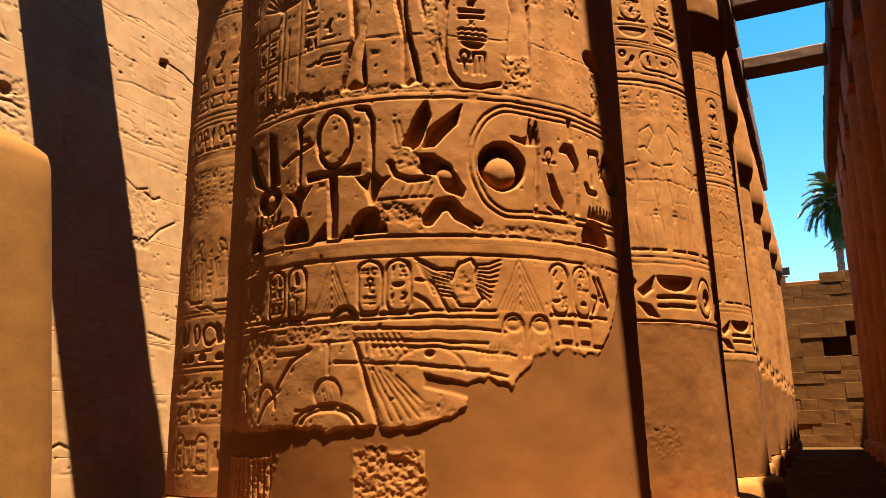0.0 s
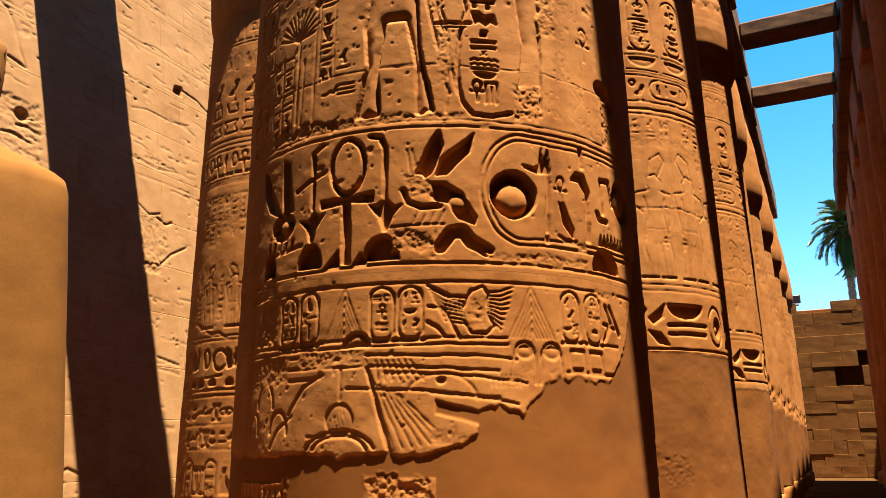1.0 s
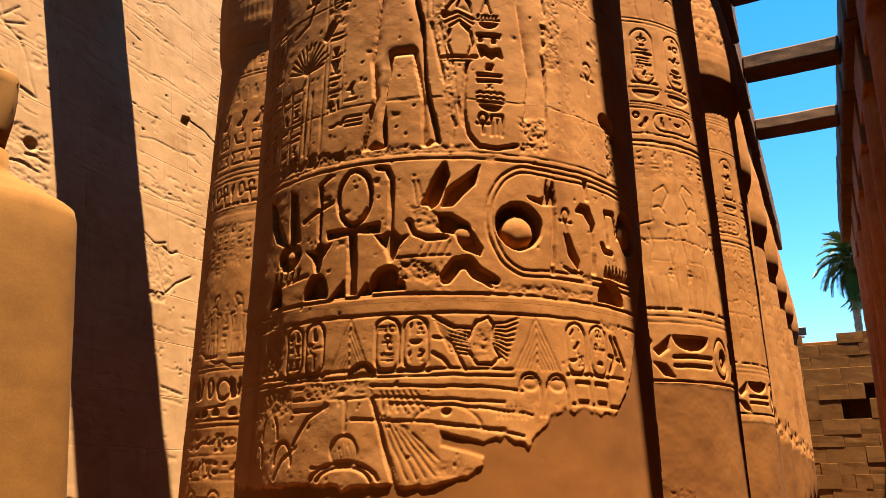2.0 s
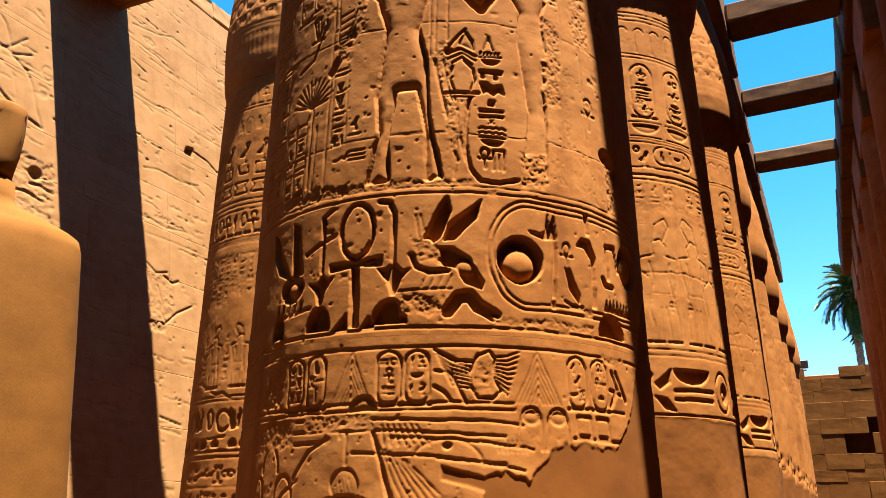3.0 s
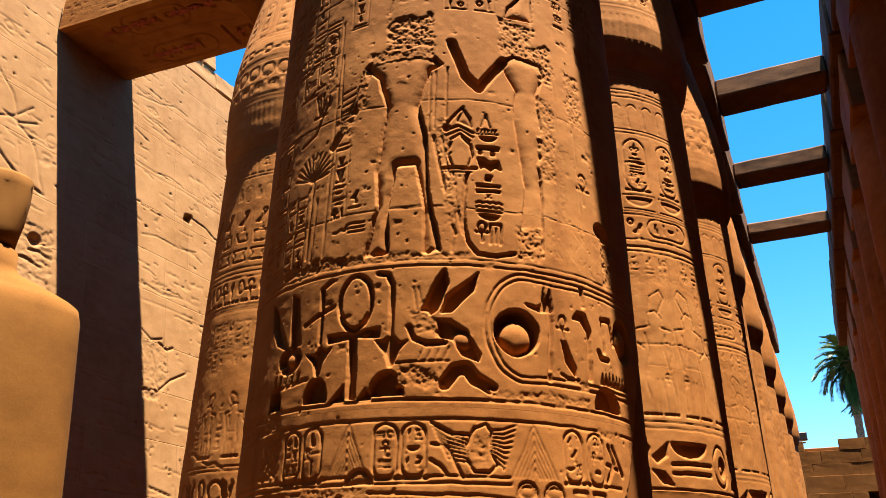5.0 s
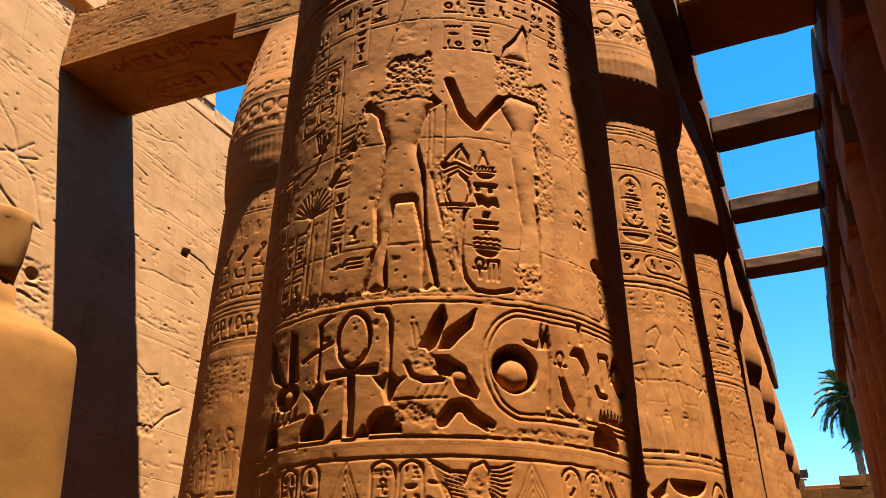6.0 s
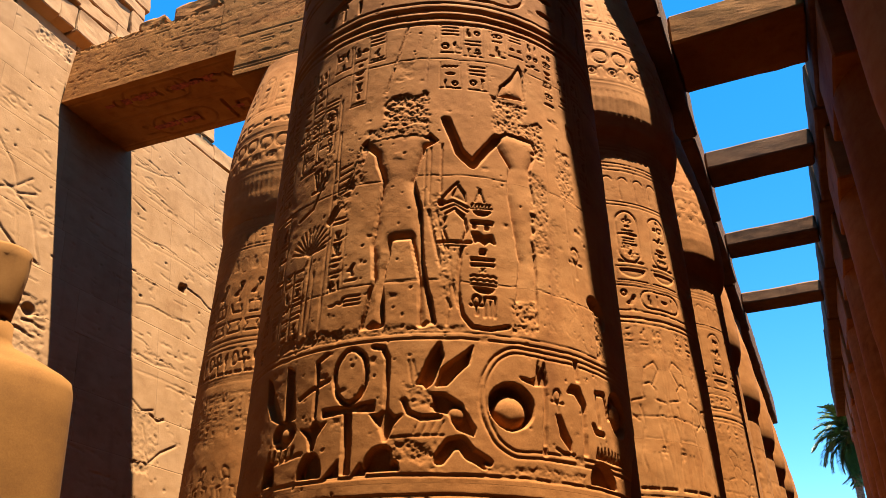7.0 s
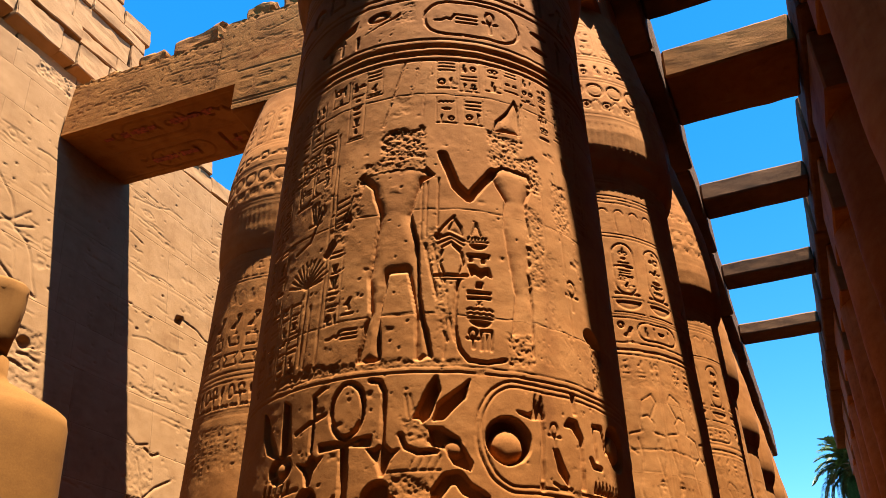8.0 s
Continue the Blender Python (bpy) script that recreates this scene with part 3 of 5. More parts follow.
def left_relief(seed=37, step=0.012, a0=-75, a1=70):
    """Shaft of the column by the wall: rows of signs, worn fine text, an outlined scene and big signs, carved to the foot."""
    rng = random.Random(seed)
    k = R_MEAN * math.pi / 180
    u0, u1 = a0 * k, a1 * k
    R = Relief(u0, u1, 0.5, 7.15, step)
    bands(R, 6.98, 2, 0.04, 0.012, 0.012)
    u = u0 + 0.1
    while u < u1:
        glyph(R, rng.choice(("ankh", "reed", "staff")), u, 6.83, 0.20, 0.016, 0.018)
        u += 0.14
    bands(R, 6.66, 2, 0.05, 0.014, 0.014)
    u = u0 + 0.15
    while u < u1:
        glyph(R, "sit", u, 6.42, 0.22, 0.014, 0.012)
        R.ring(u + 0.16, 6.40, 0.07, 0.12, 0.012, 0.012)
        u += 0.34
    # tall groups: a bird with a disc, an open box, a table
    u = u0 + 0.08
    i = 0
    while u < u1:
        glyph(R, "bird", u, 5.97, 0.27, 0.020, 0.030)
        glyph(R, "disc", u + 0.05, 6.10, 0.13, depth=0.03)
        if i % 2:
            R.path([(u - 0.10, 5.80), (u - 0.06, 5.68), (u + 0.10, 5.66), (u + 0.09, 5.76)], 0.020, 0.026)
        else:
            R.path([(u - 0.09, 5.80), (u + 0.09, 5.80), (u + 0.09, 5.64), (u - 0.09, 5.64)], 0.018, 0.024, True)
            R.line(u, 5.66, u, 5.78, 0.014, 0.02)
        R.path([(u - 0.12, 5.54), (u + 0.12, 5.54), (u + 0.07, 5.46), (u + 0.12, 5.37), (u - 0.12, 5.37), (u - 0.07, 5.46)], 0.018, 0.024, True)
        R.line(u + 0.155, 5.32, u + 0.155, 6.15, 0.010, 0.012)
        u += 0.31
        i += 1
    for z in (5.27, 5.20, 5.13):
        R.line(u0, z, u1, z, 0.014, 0.016)
    u = u0 + 0.04
    i = 0
    while u < u1:
        if i % 3 == 0:
            glyph(R, "ankh", u, 4.95, 0.26, 0.022, 0.030)
        elif i % 3 == 1:
            glyph(R, "reed", u, 4.96, 0.24, depth=0.034)
        else:
            R.ring(u, 4.98, 0.05, 0.09, 0.018, 0.028)
        for e in (-0.045, 0.045):
            R.poly([(u + e + 0.028 * math.cos(a), 4.775 + 0.035 * math.sin(a)) for a in np.linspace(0, math.pi, 7)], 0.035)
        u += 0.155
        i += 1
    bands(R, 4.66, 3, 0.035, 0.012, 0.014)
    # worn text
    u = u0 + 0.06
    while u < u1:
        text_block(R, u, 3.72 + rng.uniform(0, 0.25), 4.52, 0.105, rng, 0.017)
        u += 0.125
    for i in range(10):
        ua, za = rng.uniform(u0, u1 - 0.3), rng.uniform(3.60, 4.45)
        R.hacked(ua, ua + rng.uniform(0.1, 0.35), za, za + rng.uniform(0.05, 0.14), 0.012, seed + i, 0.08)
    # a worn scene in thin outline
    u = u0 + 0.2
    while u < u1:
        figure(R, u, 2.78, 0.66, rng.choice((-1, 1)), 0.020, 0.014)
        text_block(R, u + 0.22, 2.85, 3.45, 0.09, rng, 0.016, False)
        u += 0.42
    for i in range(8):
        ua, za = rng.uniform(u0, u1 - 0.3), rng.uniform(2.7, 3.5)
        R.path([(ua, za), (ua + 0.12, za - 0.05), (ua + 0.22, za - 0.03), (ua + 0.36, za - 0.10)], 0.016, 0.026)
    bands(R, 2.62, 2, 0.05, 0.014, 0.016)
    # the big signs
    u = u0 + 1.27 - 0.62 * 2
    while u < u1:
        R.poly([(u - 0.06, 2.52), (u, 2.47), (u + 0.03, 2.28), (u - 0.05, 2.27)], 0.05)
        R.poly([(u + 0.07, 2.53), (u + 0.10, 2.46), (u + 0.07, 2.28), (u + 0.03, 2.30)], 0.05)
        R.ring(u + 0.24, 2.40, 0.045, 0.11, 0.022, 0.032)
        R.ring(u + 0.46, 2.38, 0.10, 0.12, 0.024, 0.040)
        for e in (0.0, 0.16, 0.36):
            R.poly([(u + e + 0.055 * math.cos(a), 2.07 + 0.09 * math.sin(a)) for a in np.linspace(0, math.pi, 9)], 0.055)
        R.line(u + 0.22, 2.17, u + 0.50, 2.19, 0.02, 0.03)
        u += 0.62
    for z in (2.02, 1.95):
        R.line(u0, z, u1, z, 0.018, 0.020)
    # rows of smaller signs down to the foot
    for z, h in ((1.76, 0.22), (1.46, 0.20)):
        glyph_row(R, u0, u1, z, h, rng, 0.024, 0.85)
        R.line(u0, z - h * 0.68, u1, z - h * 0.68, 0.012, 0.014)
    u = u0 + 0.10
    while u < u1:
        cartouche(R, u, 0.98, 0.17, 0.44, rng, 0.016, 0.022)
        glyph(R, rng.choice(("bird", "sit", "plant", "ankh")), u + 0.21, 0.98, 0.32, 0.018, 0.024)
        u += 0.40
    R.settle(0.027, 0.050, 1.3)
    R.wear(seed, 400)
    return R


def main_relief(step=0.006, a0=-54, a1=104):
    """The great column: two figures, a broad band of big signs, name rings, marsh plants, and a smooth repair below."""
    rng = random.Random(5)
    k = R_MEAN * math.pi / 180
    u0, u1 = a0 * k, a1 * k
    R = Relief(u0, u1, 0.5, 7.15, step)
    # top row with a lying name ring between heavy rings
    for z, w, d in ((5.57, 0.03, 0.018), (5.64, 0.05, 0.030), (5.72, 0.05, 0.030), (5.79, 0.022, 0.014), (6.26, 0.03, 0.02), (6.33, 0.03, 0.02)):
        R.line(u0, z, u1, z, w, d)
    cartouche(R, 0.88, 6.03, 0.80, 0.36, rng, 0.024, 0.022, True)
    R.oval(0.10, 6.12, 0.10, 0.055, 0.04)
    R.dome(0.10, 6.11, 0.06, 0.035, 0.03)
    R.poly([(-0.02, 5.96), (0.28, 6.08), (0.36, 6.16), (0.34, 6.20), (0.24, 6.08)], 0.04)
    R.hacked(0.27, 0.40, 6.02, 6.22, 0.02, 71, 0.05)
    R.poly([(-0.50, 5.98), (-0.10, 6.16), (-0.12, 6.05), (-0.45, 5.94)], 0.04)
    for u in (-0.36, -0.24, -0.08):
        R.line(u, 5.84, u, 5.96, 0.026, 0.03)
    R.poly([(-0.30 + 0.09 * math.cos(a), 5.96 + 0.08 * math.sin(a)) for a in np.linspace(0, math.pi, 8)], 0.035)
    glyph_row(R, 1.36, u1, 6.02, 0.34, rng, 0.03)
    glyph_row(R, u0, -0.55, 6.02, 0.34, rng, 0.03)
    glyph_row(R, u0, u1, 6.55, 0.36, rng, 0.03)
    bands(R, 6.80, 3, 0.07, 0.025, 0.016)
    # columns of small signs under the rings
    for u, za, zb, w in ((-0.035, 4.90, 5.48, 0.13), (0.10, 5.28, 5.54, 0.13), (-0.20, 5.30, 5.50, 0.15), (-0.27, 4.74, 5.06, 0.14), (-0.42, 4.72, 5.40, 0.13), (-0.57, 4.70, 5.44, 0.14), (-0.73, 4.3, 5.44, 0.14), (-0.88, 4.3, 5.44, 0.14),
                         (0.66, 5.28, 5.55, 0.15), (0.83, 5.26, 5.54, 0.15), (0.66, 4.95, 5.19, 0.15), (0.86, 4.95, 5.18, 0.14), (1.02, 5.30, 5.54, 0.13), (1.17, 5.34, 5.55, 0.13), (1.32, 5.30, 5.54, 0.13), (1.46, 5.0, 5.5, 0.11), (1.62, 5.05, 5.5, 0.12), (1.80, 4.3, 5.5, 0.13)):
        text_block(R, u, za, zb, w, rng, 0.023)
        R.path([(u - w / 2, za), (u + w / 2, za)], 0.012, 0.016)
    for u in (0.66, 0.83):
        R.path([(u - 0.075, 5.55), (u - 0.04, 5.58), (u + 0.04, 5.58), (u + 0.075, 5.55)], 0.014, 0.018)
    R.path([(0.35, 5.58), (0.26, 5.22), (0.20, 4.96)], 0.016, 0.022)
    R.path([(0.47, 5.57), (0.40, 5.22)], 0.012, 0.014)
    R.path([(0.56, 5.56), (0.50, 5.20), (0.48, 5.02)], 0.012, 0.014)
    R.hacked(0.27, 0.40, 5.05, 5.20, 0.014, 67, 0.06)
    # the left figure, head hacked away
    R.poly([(0.03, 4.52), (0.12, 4.60), (0.50, 4.58), (0.58, 4.48), (0.50, 4.42), (0.43, 4.16), (0.48, 3.95), (0.50, 3.55), (0.58, 3.12), (0.46, 3.10), (0.47, 3.40), (0.41, 3.72),
            (0.30, 3.72), (0.25, 3.40), (0.27, 3.12), (0.10, 3.11), (0.17, 3.45), (0.15, 3.70), (0.20, 4.17), (0.14, 4.40)], 0.055, belly=0.75)
    R.hacked(0.20, 0.50, 4.60, 4.90, 0.035, 41, 0.06)
    R.hacked(0.08, 0.52, 4.54, 4.62, 0.025, 42, 0.04)
    R.path([(0.07, 4.50), (0.02, 4.28), (-0.07, 4.10), (-0.18, 3.96)], 0.050, 0.028)
    R.path([(0.03, 4.50), (-0.02, 4.30), (-0.09, 4.13), (-0.19, 3.99)], 0.012, 0.024)
    R.hacked(0.0, 0.06, 4.20, 4.46, 0.020, 43, 0.03)
    R.hacked(-0.12, -0.03, 4.00, 4.16, 0.024, 40, 0.04)
    R.line(0.535, 4.42, 0.525, 3.98, 0.010, 0.022)
    R.line(0.605, 4.45, 0.60, 3.98, 0.012, 0.026)
    R.line(0.50, 4.40, 0.49, 3.95, 0.010, 0.020)
    R.hacked(0.53, 0.61, 3.82, 4.06, 0.022, 44, 0.04)
    R.path([(0.52, 3.92), (0.56, 3.70), (0.66, 3.24)], 0.022, 0.02)
    R.path([(0.57, 3.92), (0.61, 3.70), (0.71, 3.24)], 0.022, 0.02)
    glyph(R, "ankh", 0.585, 3.80, 0.16, 0.016, 0.016)
    R.path([(0.28, 3.72), (0.42, 3.72), (0.46, 3.5)], 0.02, 0.03)
    R.line(0.16, 3.42, 0.46, 3.43, 0.012, 0.008)
    for zz in (3.62, 3.30):
        for i in range(7):
            R.line(0.30 + 0.022 * i, zz, 0.305 + 0.022 * i, zz + 0.02 + 0.008 * (i % 3), 0.007, 0.006)
    # the right figure with a tall crown
    R.poly([(1.19, 5.28), (1.22, 5.20), (1.23, 4.94), (1.00, 4.92), (1.02, 5.02), (1.12, 5.14)], 0.035, belly=0.8)
    R.line(1.25, 5.25, 1.21, 4.92, 0.02, 0.02)
    R.hacked(0.97, 1.22, 4.60, 4.90, 0.03, 45, 0.06)
    R.hacked(1.16, 1.36, 4.45, 4.75, 0.03, 46, 0.07)
    R.poly([(0.96, 4.55), (1.06, 4.62), (1.28, 4.60), (1.30, 4.50), (1.23, 4.34), (1.26, 4.12), (1.24, 3.75), (1.22, 3.14), (1.05, 3.12), (1.10, 3.60), (1.04, 4.10), (1.06, 4.32), (0.99, 4.45)], 0.045, belly=0.8)
    R.path([(0.99, 4.55), (0.81, 4.30), (0.72, 4.40), (0.63, 4.66)], 0.065, 0.045)
    R.hacked(1.04, 1.20, 3.10, 3.32, 0.03, 47, 0.05)
    R.hacked(1.24, 1.34, 3.70, 4.30, 0.022, 48, 0.05)
    # an offering stand between them: lotus, vase, table, tall foot
    R.poly([(0.71, 4.14), (0.765, 4.06), (0.77, 3.98), (0.66, 4.03)], 0.026, belly=0.7)
    R.path([(0.71, 4.14), (0.64, 4.06), (0.60, 4.00)], 0.014, 0.026)
    R.path([(0.60, 3.97), (0.68, 4.00), (0.77, 3.95)], 0.016, 0.024)
    R.path([(0.60, 3.93), (0.69, 3.97), (0.77, 3.92)], 0.014, 0.022)
    R.oval(0.60, 3.985, 0.022, 0.026, 0.04)
    R.path([(0.63, 3.88), (0.61, 3.80), (0.64, 3.71)], 0.016, 0.024)
    R.path([(0.70, 3.92), (0.755, 3.86), (0.765, 3.78), (0.74, 3.71)], 0.016, 0.026)
    R.path([(0.63, 3.90), (0.69, 3.94), (0.75, 3.89)], 0.014, 0.024)
    R.line(0.585, 3.69, 0.785, 3.695, 0.020, 0.034)
    R.line(0.60, 3.665, 0.76, 3.668, 0.010, 0.020)
    R.path([(0.645, 3.66), (0.665, 3.50), (0.655, 3.30), (0.64, 3.12)], 0.016, 0.022)
    R.path([(0.735, 3.66), (0.715, 3.50), (0.71, 3.35), (0.73, 3.19), (0.79, 3.115), (0.90, 3.105), (1.02, 3.14)], 0.024, 0.032)
    R.hacked(0.60, 0.66, 3.30, 3.62, 0.022, 68, 0.04)
    # the column of signs beside it
    for k in (-1, 1):
        R.line(0.854, 4.10, 0.854 + k * 0.028, 4.00, 0.012, 0.022)
    R.line(0.854, 4.10, 0.854, 4.02, 0.008, 0.016)
    for i in range(6):
        R.line(0.80 + 0.022 * i, 3.965, 0.808 + 0.022 * i, 3.985, 0.012, 0.024)
    R.line(0.79, 3.95, 0.93, 3.952, 0.012, 0.024)
    R.poly([(0.865 + 0.06 * math.cos(a), 3.935 + 0.04 * math.sin(a)) for a in np.linspace(math.pi, 2 * math.pi, 9)], 0.032)
    R.poly([(0.79, 3.86), (0.94, 3.862), (0.94, 3.835), (0.79, 3.835)], 0.036)
    R.poly([(0.80, 3.83), (0.83, 3.83), (0.83, 3.80), (0.80, 3.80)], 0.036)
    R.poly([(0.88, 3.83), (0.91, 3.83), (0.91, 3.80), (0.88, 3.80)], 0.036)
    R.poly([(0.79, 3.77), (0.84, 3.775), (0.87, 3.75), (0.93, 3.77), (0.95, 3.69), (0.91, 3.71), (0.88, 3.68), (0.84, 3.71), (0.81, 3.69)], 0.034)
    R.poly([(0.845, 3.65), (0.888, 3.65), (0.888, 3.61), (0.845, 3.61)], 0.040)
    R.poly([(0.79, 3.585), (0.94, 3.587), (0.94, 3.568), (0.79, 3.566)], 0.040)
    R.poly([(0.79, 3.548), (0.94, 3.550), (0.94, 3.532), (0.79, 3.530)], 0.040)
    R.line(0.848, 3.52, 0.878, 3.49, 0.009, 0.022)
    R.line(0.878, 3.52, 0.848, 3.49, 0.009, 0.022)
    for z in (3.455, 3.425):
        R.path([(0.79 + 0.02 * i, z + (0.012 if i % 2 else 0.0)) for i in range(9)], 0.010, 0.026)
    R.poly([(0.87 + 0.075 * math.cos(a), 3.39 + 0.05 * math.sin(a)) for a in np.linspace(math.pi, 2 * math.pi, 9)], 0.032, belly=0.5)
    R.line(0.79, 3.40, 0.95, 3.402, 0.010, 0.024)
    glyph(R, "ankh", 0.822, 3.265, 0.13, 0.016, 0.028)
    R.path([(0.872, 3.19), (0.872, 3.32), (0.935, 3.32), (0.935, 3.19)], 0.016, 0.028)
    R.line(0.905, 3.19, 0.905, 3.29, 0.010, 0.022)
    # left side: upright lines, plants and columns of signs
    R.path([(-0.17, 5.0), (-0.18, 4.2), (-0.20, 3.14)], 0.018, 0.012)
    R.path([(-0.28, 3.60), (-0.30, 3.14)], 0.02, 0.012)
    text_block(R, -0.10, 3.42, 3.98, 0.11, rng, 0.024)
    text_block(R, 0.02, 3.42, 3.60, 0.10, rng, 0.024, False)
    glyph_row(R, -0.12, 0.10, 3.33, 0.14, rng, 0.02, 0.9)
    text_block(R, -0.43, 3.12, 3.68, 0.10, rng, 0.026)
    text_block(R, -0.54, 3.12, 3.68, 0.10, rng, 0.026)
    text_block(R, -0.68, 3.12, 4.2, 0.12, rng, 0.026)
    text_block(R, -0.84, 3.12, 4.2, 0.12, rng, 0.026)
    for a in range(6):
        for e in (-7, 7):
            R.line(-0.35, 3.76, -0.35 + 0.19 * math.cos(radians(20 + 28 * a + e)), 3.78 + 0.19 * math.sin(radians(20 + 28 * a + e)), 0.010, 0.017)
    R.line(-0.36, 3.76, -0.21, 3.78, 0.02, 0.02)
    R.line(-0.33, 3.76, -0.34, 3.2, 0.022, 0.016)
    cartouche(R, -0.30, 4.75, 0.16, 0.46, rng, 0.016, 0.014)
    cartouche(R, -0.48, 4.70, 0.15, 0.46, rng, 0.016, 0.014)
    glyph(R, "plant", -0.33, 4.36, 0.2, depth=0.018)
    R.path([(-0.24, 4.62), (-0.27, 4.50), (-0.25, 4.36), (-0.36, 4.12), (-0.50, 4.08)], 0.018, 0.022)
    R.hacked(-0.30, -0.20, 4.42, 4.54, 0.016, 69, 0.04)
    R.line(-0.15, 4.70, -0.13, 4.05, 0.010, 0.016)
    for i in range(5):
        R.line(-0.13 + 0.004 * i, 4.36 - 0.05 * i, -0.03 + 0.002 * i, 4.38 - 0.05 * i, 0.012, 0.016)
    # right side: lines, scratched names and chips
    R.path([(1.37, 4.6), (1.36, 3.9), (1.33, 3.3)], 0.016, 0.012)
    R.path([(1.50, 4.7), (1.53, 3.9), (1.55, 3.4)], 0.018, 0.012)
    R.hacked(1.47, 1.62, 4.20, 4.62, 0.025, 49, 0.06)
    R.hacked(1.36, 1.42, 3.42, 4.0, 0.012, 50, 0.03)
    glyph(R, "ankh", 1.58, 3.72, 0.22, 0.02, 0.014)
    R.poly([(1.62, 4.92), (1.70, 4.86), (1.72, 4.68), (1.62, 4.76)], 0.03, belly=0.7)
    for i in range(26):
        u, z = rng.uniform(1.24, 1.68), rng.choice((3.16, 3.24, 3.33))
        R.line(u, z, u + rng.uniform(-0.03, 0.03), z + rng.uniform(0.02, 0.06), 0.008, 0.007)
    R.oval(1.75, 3.47, 0.075, 0.05, 0.10, 0.03)
    R.oval(1.80, 3.40, 0.06, 0.10, 0.07, 0.03)
    R.hacked(1.72, 1.83, 3.08, 3.40, 0.03, 51, 0.04)
    R.hacked(-0.55, 0.0, 3.08, 3.15, 0.03, 52, 0.05)
    R.hacked(0.0, 0.75, 3.07, 3.12, 0.022, 53, 0.03)
    # joints worn open
    for z, w in ((4.19, 0.010), (3.42, 0.009), (5.22, 0.010)):
        pts = [(u, z + 0.012 * value_noise(np.array(u), np.array(z), 0.2, 9)) for u in np.arange(u0, u1, 0.08)]
        R.path([(float(a), float(b)) for a, b in pts], w, 0.010)
    # the broad band
    R.line(u0, 3.075, u1, 3.075, 0.010, 0.013)
    R.line(u0, 3.035, u1, 3.035, 0.012, 0.016)
    D = 0.055
    R.poly([(-0.66, 2.97), (-0.60, 2.92), (-0.47, 2.70), (-0.44, 2.62), (-0.56, 2.68), (-0.63, 2.80)], D)
    R.poly([(-0.43, 2.98), (-0.37, 2.94), (-0.32, 2.63), (-0.42, 2.62)], D)
    R.oval(-0.41, 2.55, 0.10, 0.085, D)
    R.dome(-0.40, 2.55, 0.05, 0.045, 0.045)
    for i in range(5):
        R.line(-0.54 + 0.055 * i, 2.40 + 0.004 * i, -0.53 + 0.055 * i, 2.46, 0.02, 0.03)
    R.line(-0.56, 2.38, -0.24, 2.41, 0.02, 0.02)
    R.path([(-0.10, 3.0), (-0.165, 2.96), (-0.165, 2.50)], 0.026, 0.036)
    R.path([(-0.29, 2.75), (-0.20, 2.79), (-0.08, 2.83)], 0.026, 0.03)
    R.poly([(-0.26, 2.56), (-0.19, 2.54), (-0.16, 2.60), (-0.12, 2.56), (-0.07, 2.58), (-0.13, 2.50), (-0.15, 2.42), (-0.18, 2.42), (-0.20, 2.50)], 0.045)
    R.ring(0.07, 2.835, 0.105, 0.165, 0.026, 0.040)
    R.poly([(-0.10, 2.655), (0.07, 2.655), (0.23, 2.67), (0.23, 2.605), (0.10, 2.62), (-0.10, 2.605)], 0.045)
    R.poly([(0.04, 2.62), (0.095, 2.62), (0.10, 2.26), (0.045, 2.26)], D)
    R.path([(0.21, 3.0), (0.27, 2.985), (0.295, 2.92), (0.30, 2.50)], 0.028, 0.038)
    R.poly([(0.20, 2.60), (0.25, 2.58), (0.30, 2.62), (0.35, 2.57), (0.40, 2.58), (0.34, 2.52), (0.31, 2.43), (0.29, 2.43), (0.26, 2.52)], 0.04)
    for u in (0.42, 0.45):
        R.line(u, 2.90, u + 0.04, 2.66, 0.012, 0.012)
    R.poly([(0.60, 3.02), (0.62, 2.92), (0.56, 2.76), (0.47, 2.68), (0.46, 2.74), (0.53, 2.90)], D + 0.015)
    R.poly([(0.80, 3.00), (0.77, 2.88), (0.64, 2.75), (0.58, 2.74), (0.60, 2.84)], D + 0.015)
    R.poly([(0.53, 2.70), (0.62, 2.70), (0.72, 2.64), (0.80, 2.50), (0.79, 2.46), (0.70, 2.49), (0.64, 2.58), (0.55, 2.60)], D)
    R.dome(0.70, 2.58, 0.06, 0.05, 0.04)
    R.path([(0.40, 2.66), (0.43, 2.59), (0.50, 2.555), (0.60, 2.565)], 0.03, 0.035)
    R.hacked(0.42, 0.56, 2.60, 2.74, 0.02, 54, 0.06)
    for i in range(4):
        R.path([(0.46 + 0.045 * i, 2.47), (0.49 + 0.045 * i, 2.54)], 0.012, 0.014)
    R.line(0.33, 2.45, 0.62, 2.46, 0.016, 0.014)
    for u, ru, rz in ((-0.52, 0.06, 0.085), (-0.17, 0.085, 0.085), (0.28, 0.10, 0.085), (1.66, 0.12, 0.085)):
        R.poly([(u + ru * math.cos(a), 2.265 + 2 * rz * math.sin(a) * 0.85) for a in np.linspace(0, math.pi, 13)], 0.075)
    R.poly([(-0.06, 2.25), (0.02, 2.35), (0.03, 2.25)], 0.05)
    R.poly([(0.12, 2.25), (0.16, 2.32), (0.20, 2.25)], 0.05)
    R.path([(0.60, 2.33), (0.66, 2.41), (0.72, 2.42), (0.77, 2.36), (0.86, 2.31)], 0.07, 0.05)
    R.hacked(0.34, 0.58, 2.32, 2.42, 0.03, 55, 0.05)
    R.hacked(0.85, 1.5, 2.25, 2.31, 0.022, 56, 0.03)
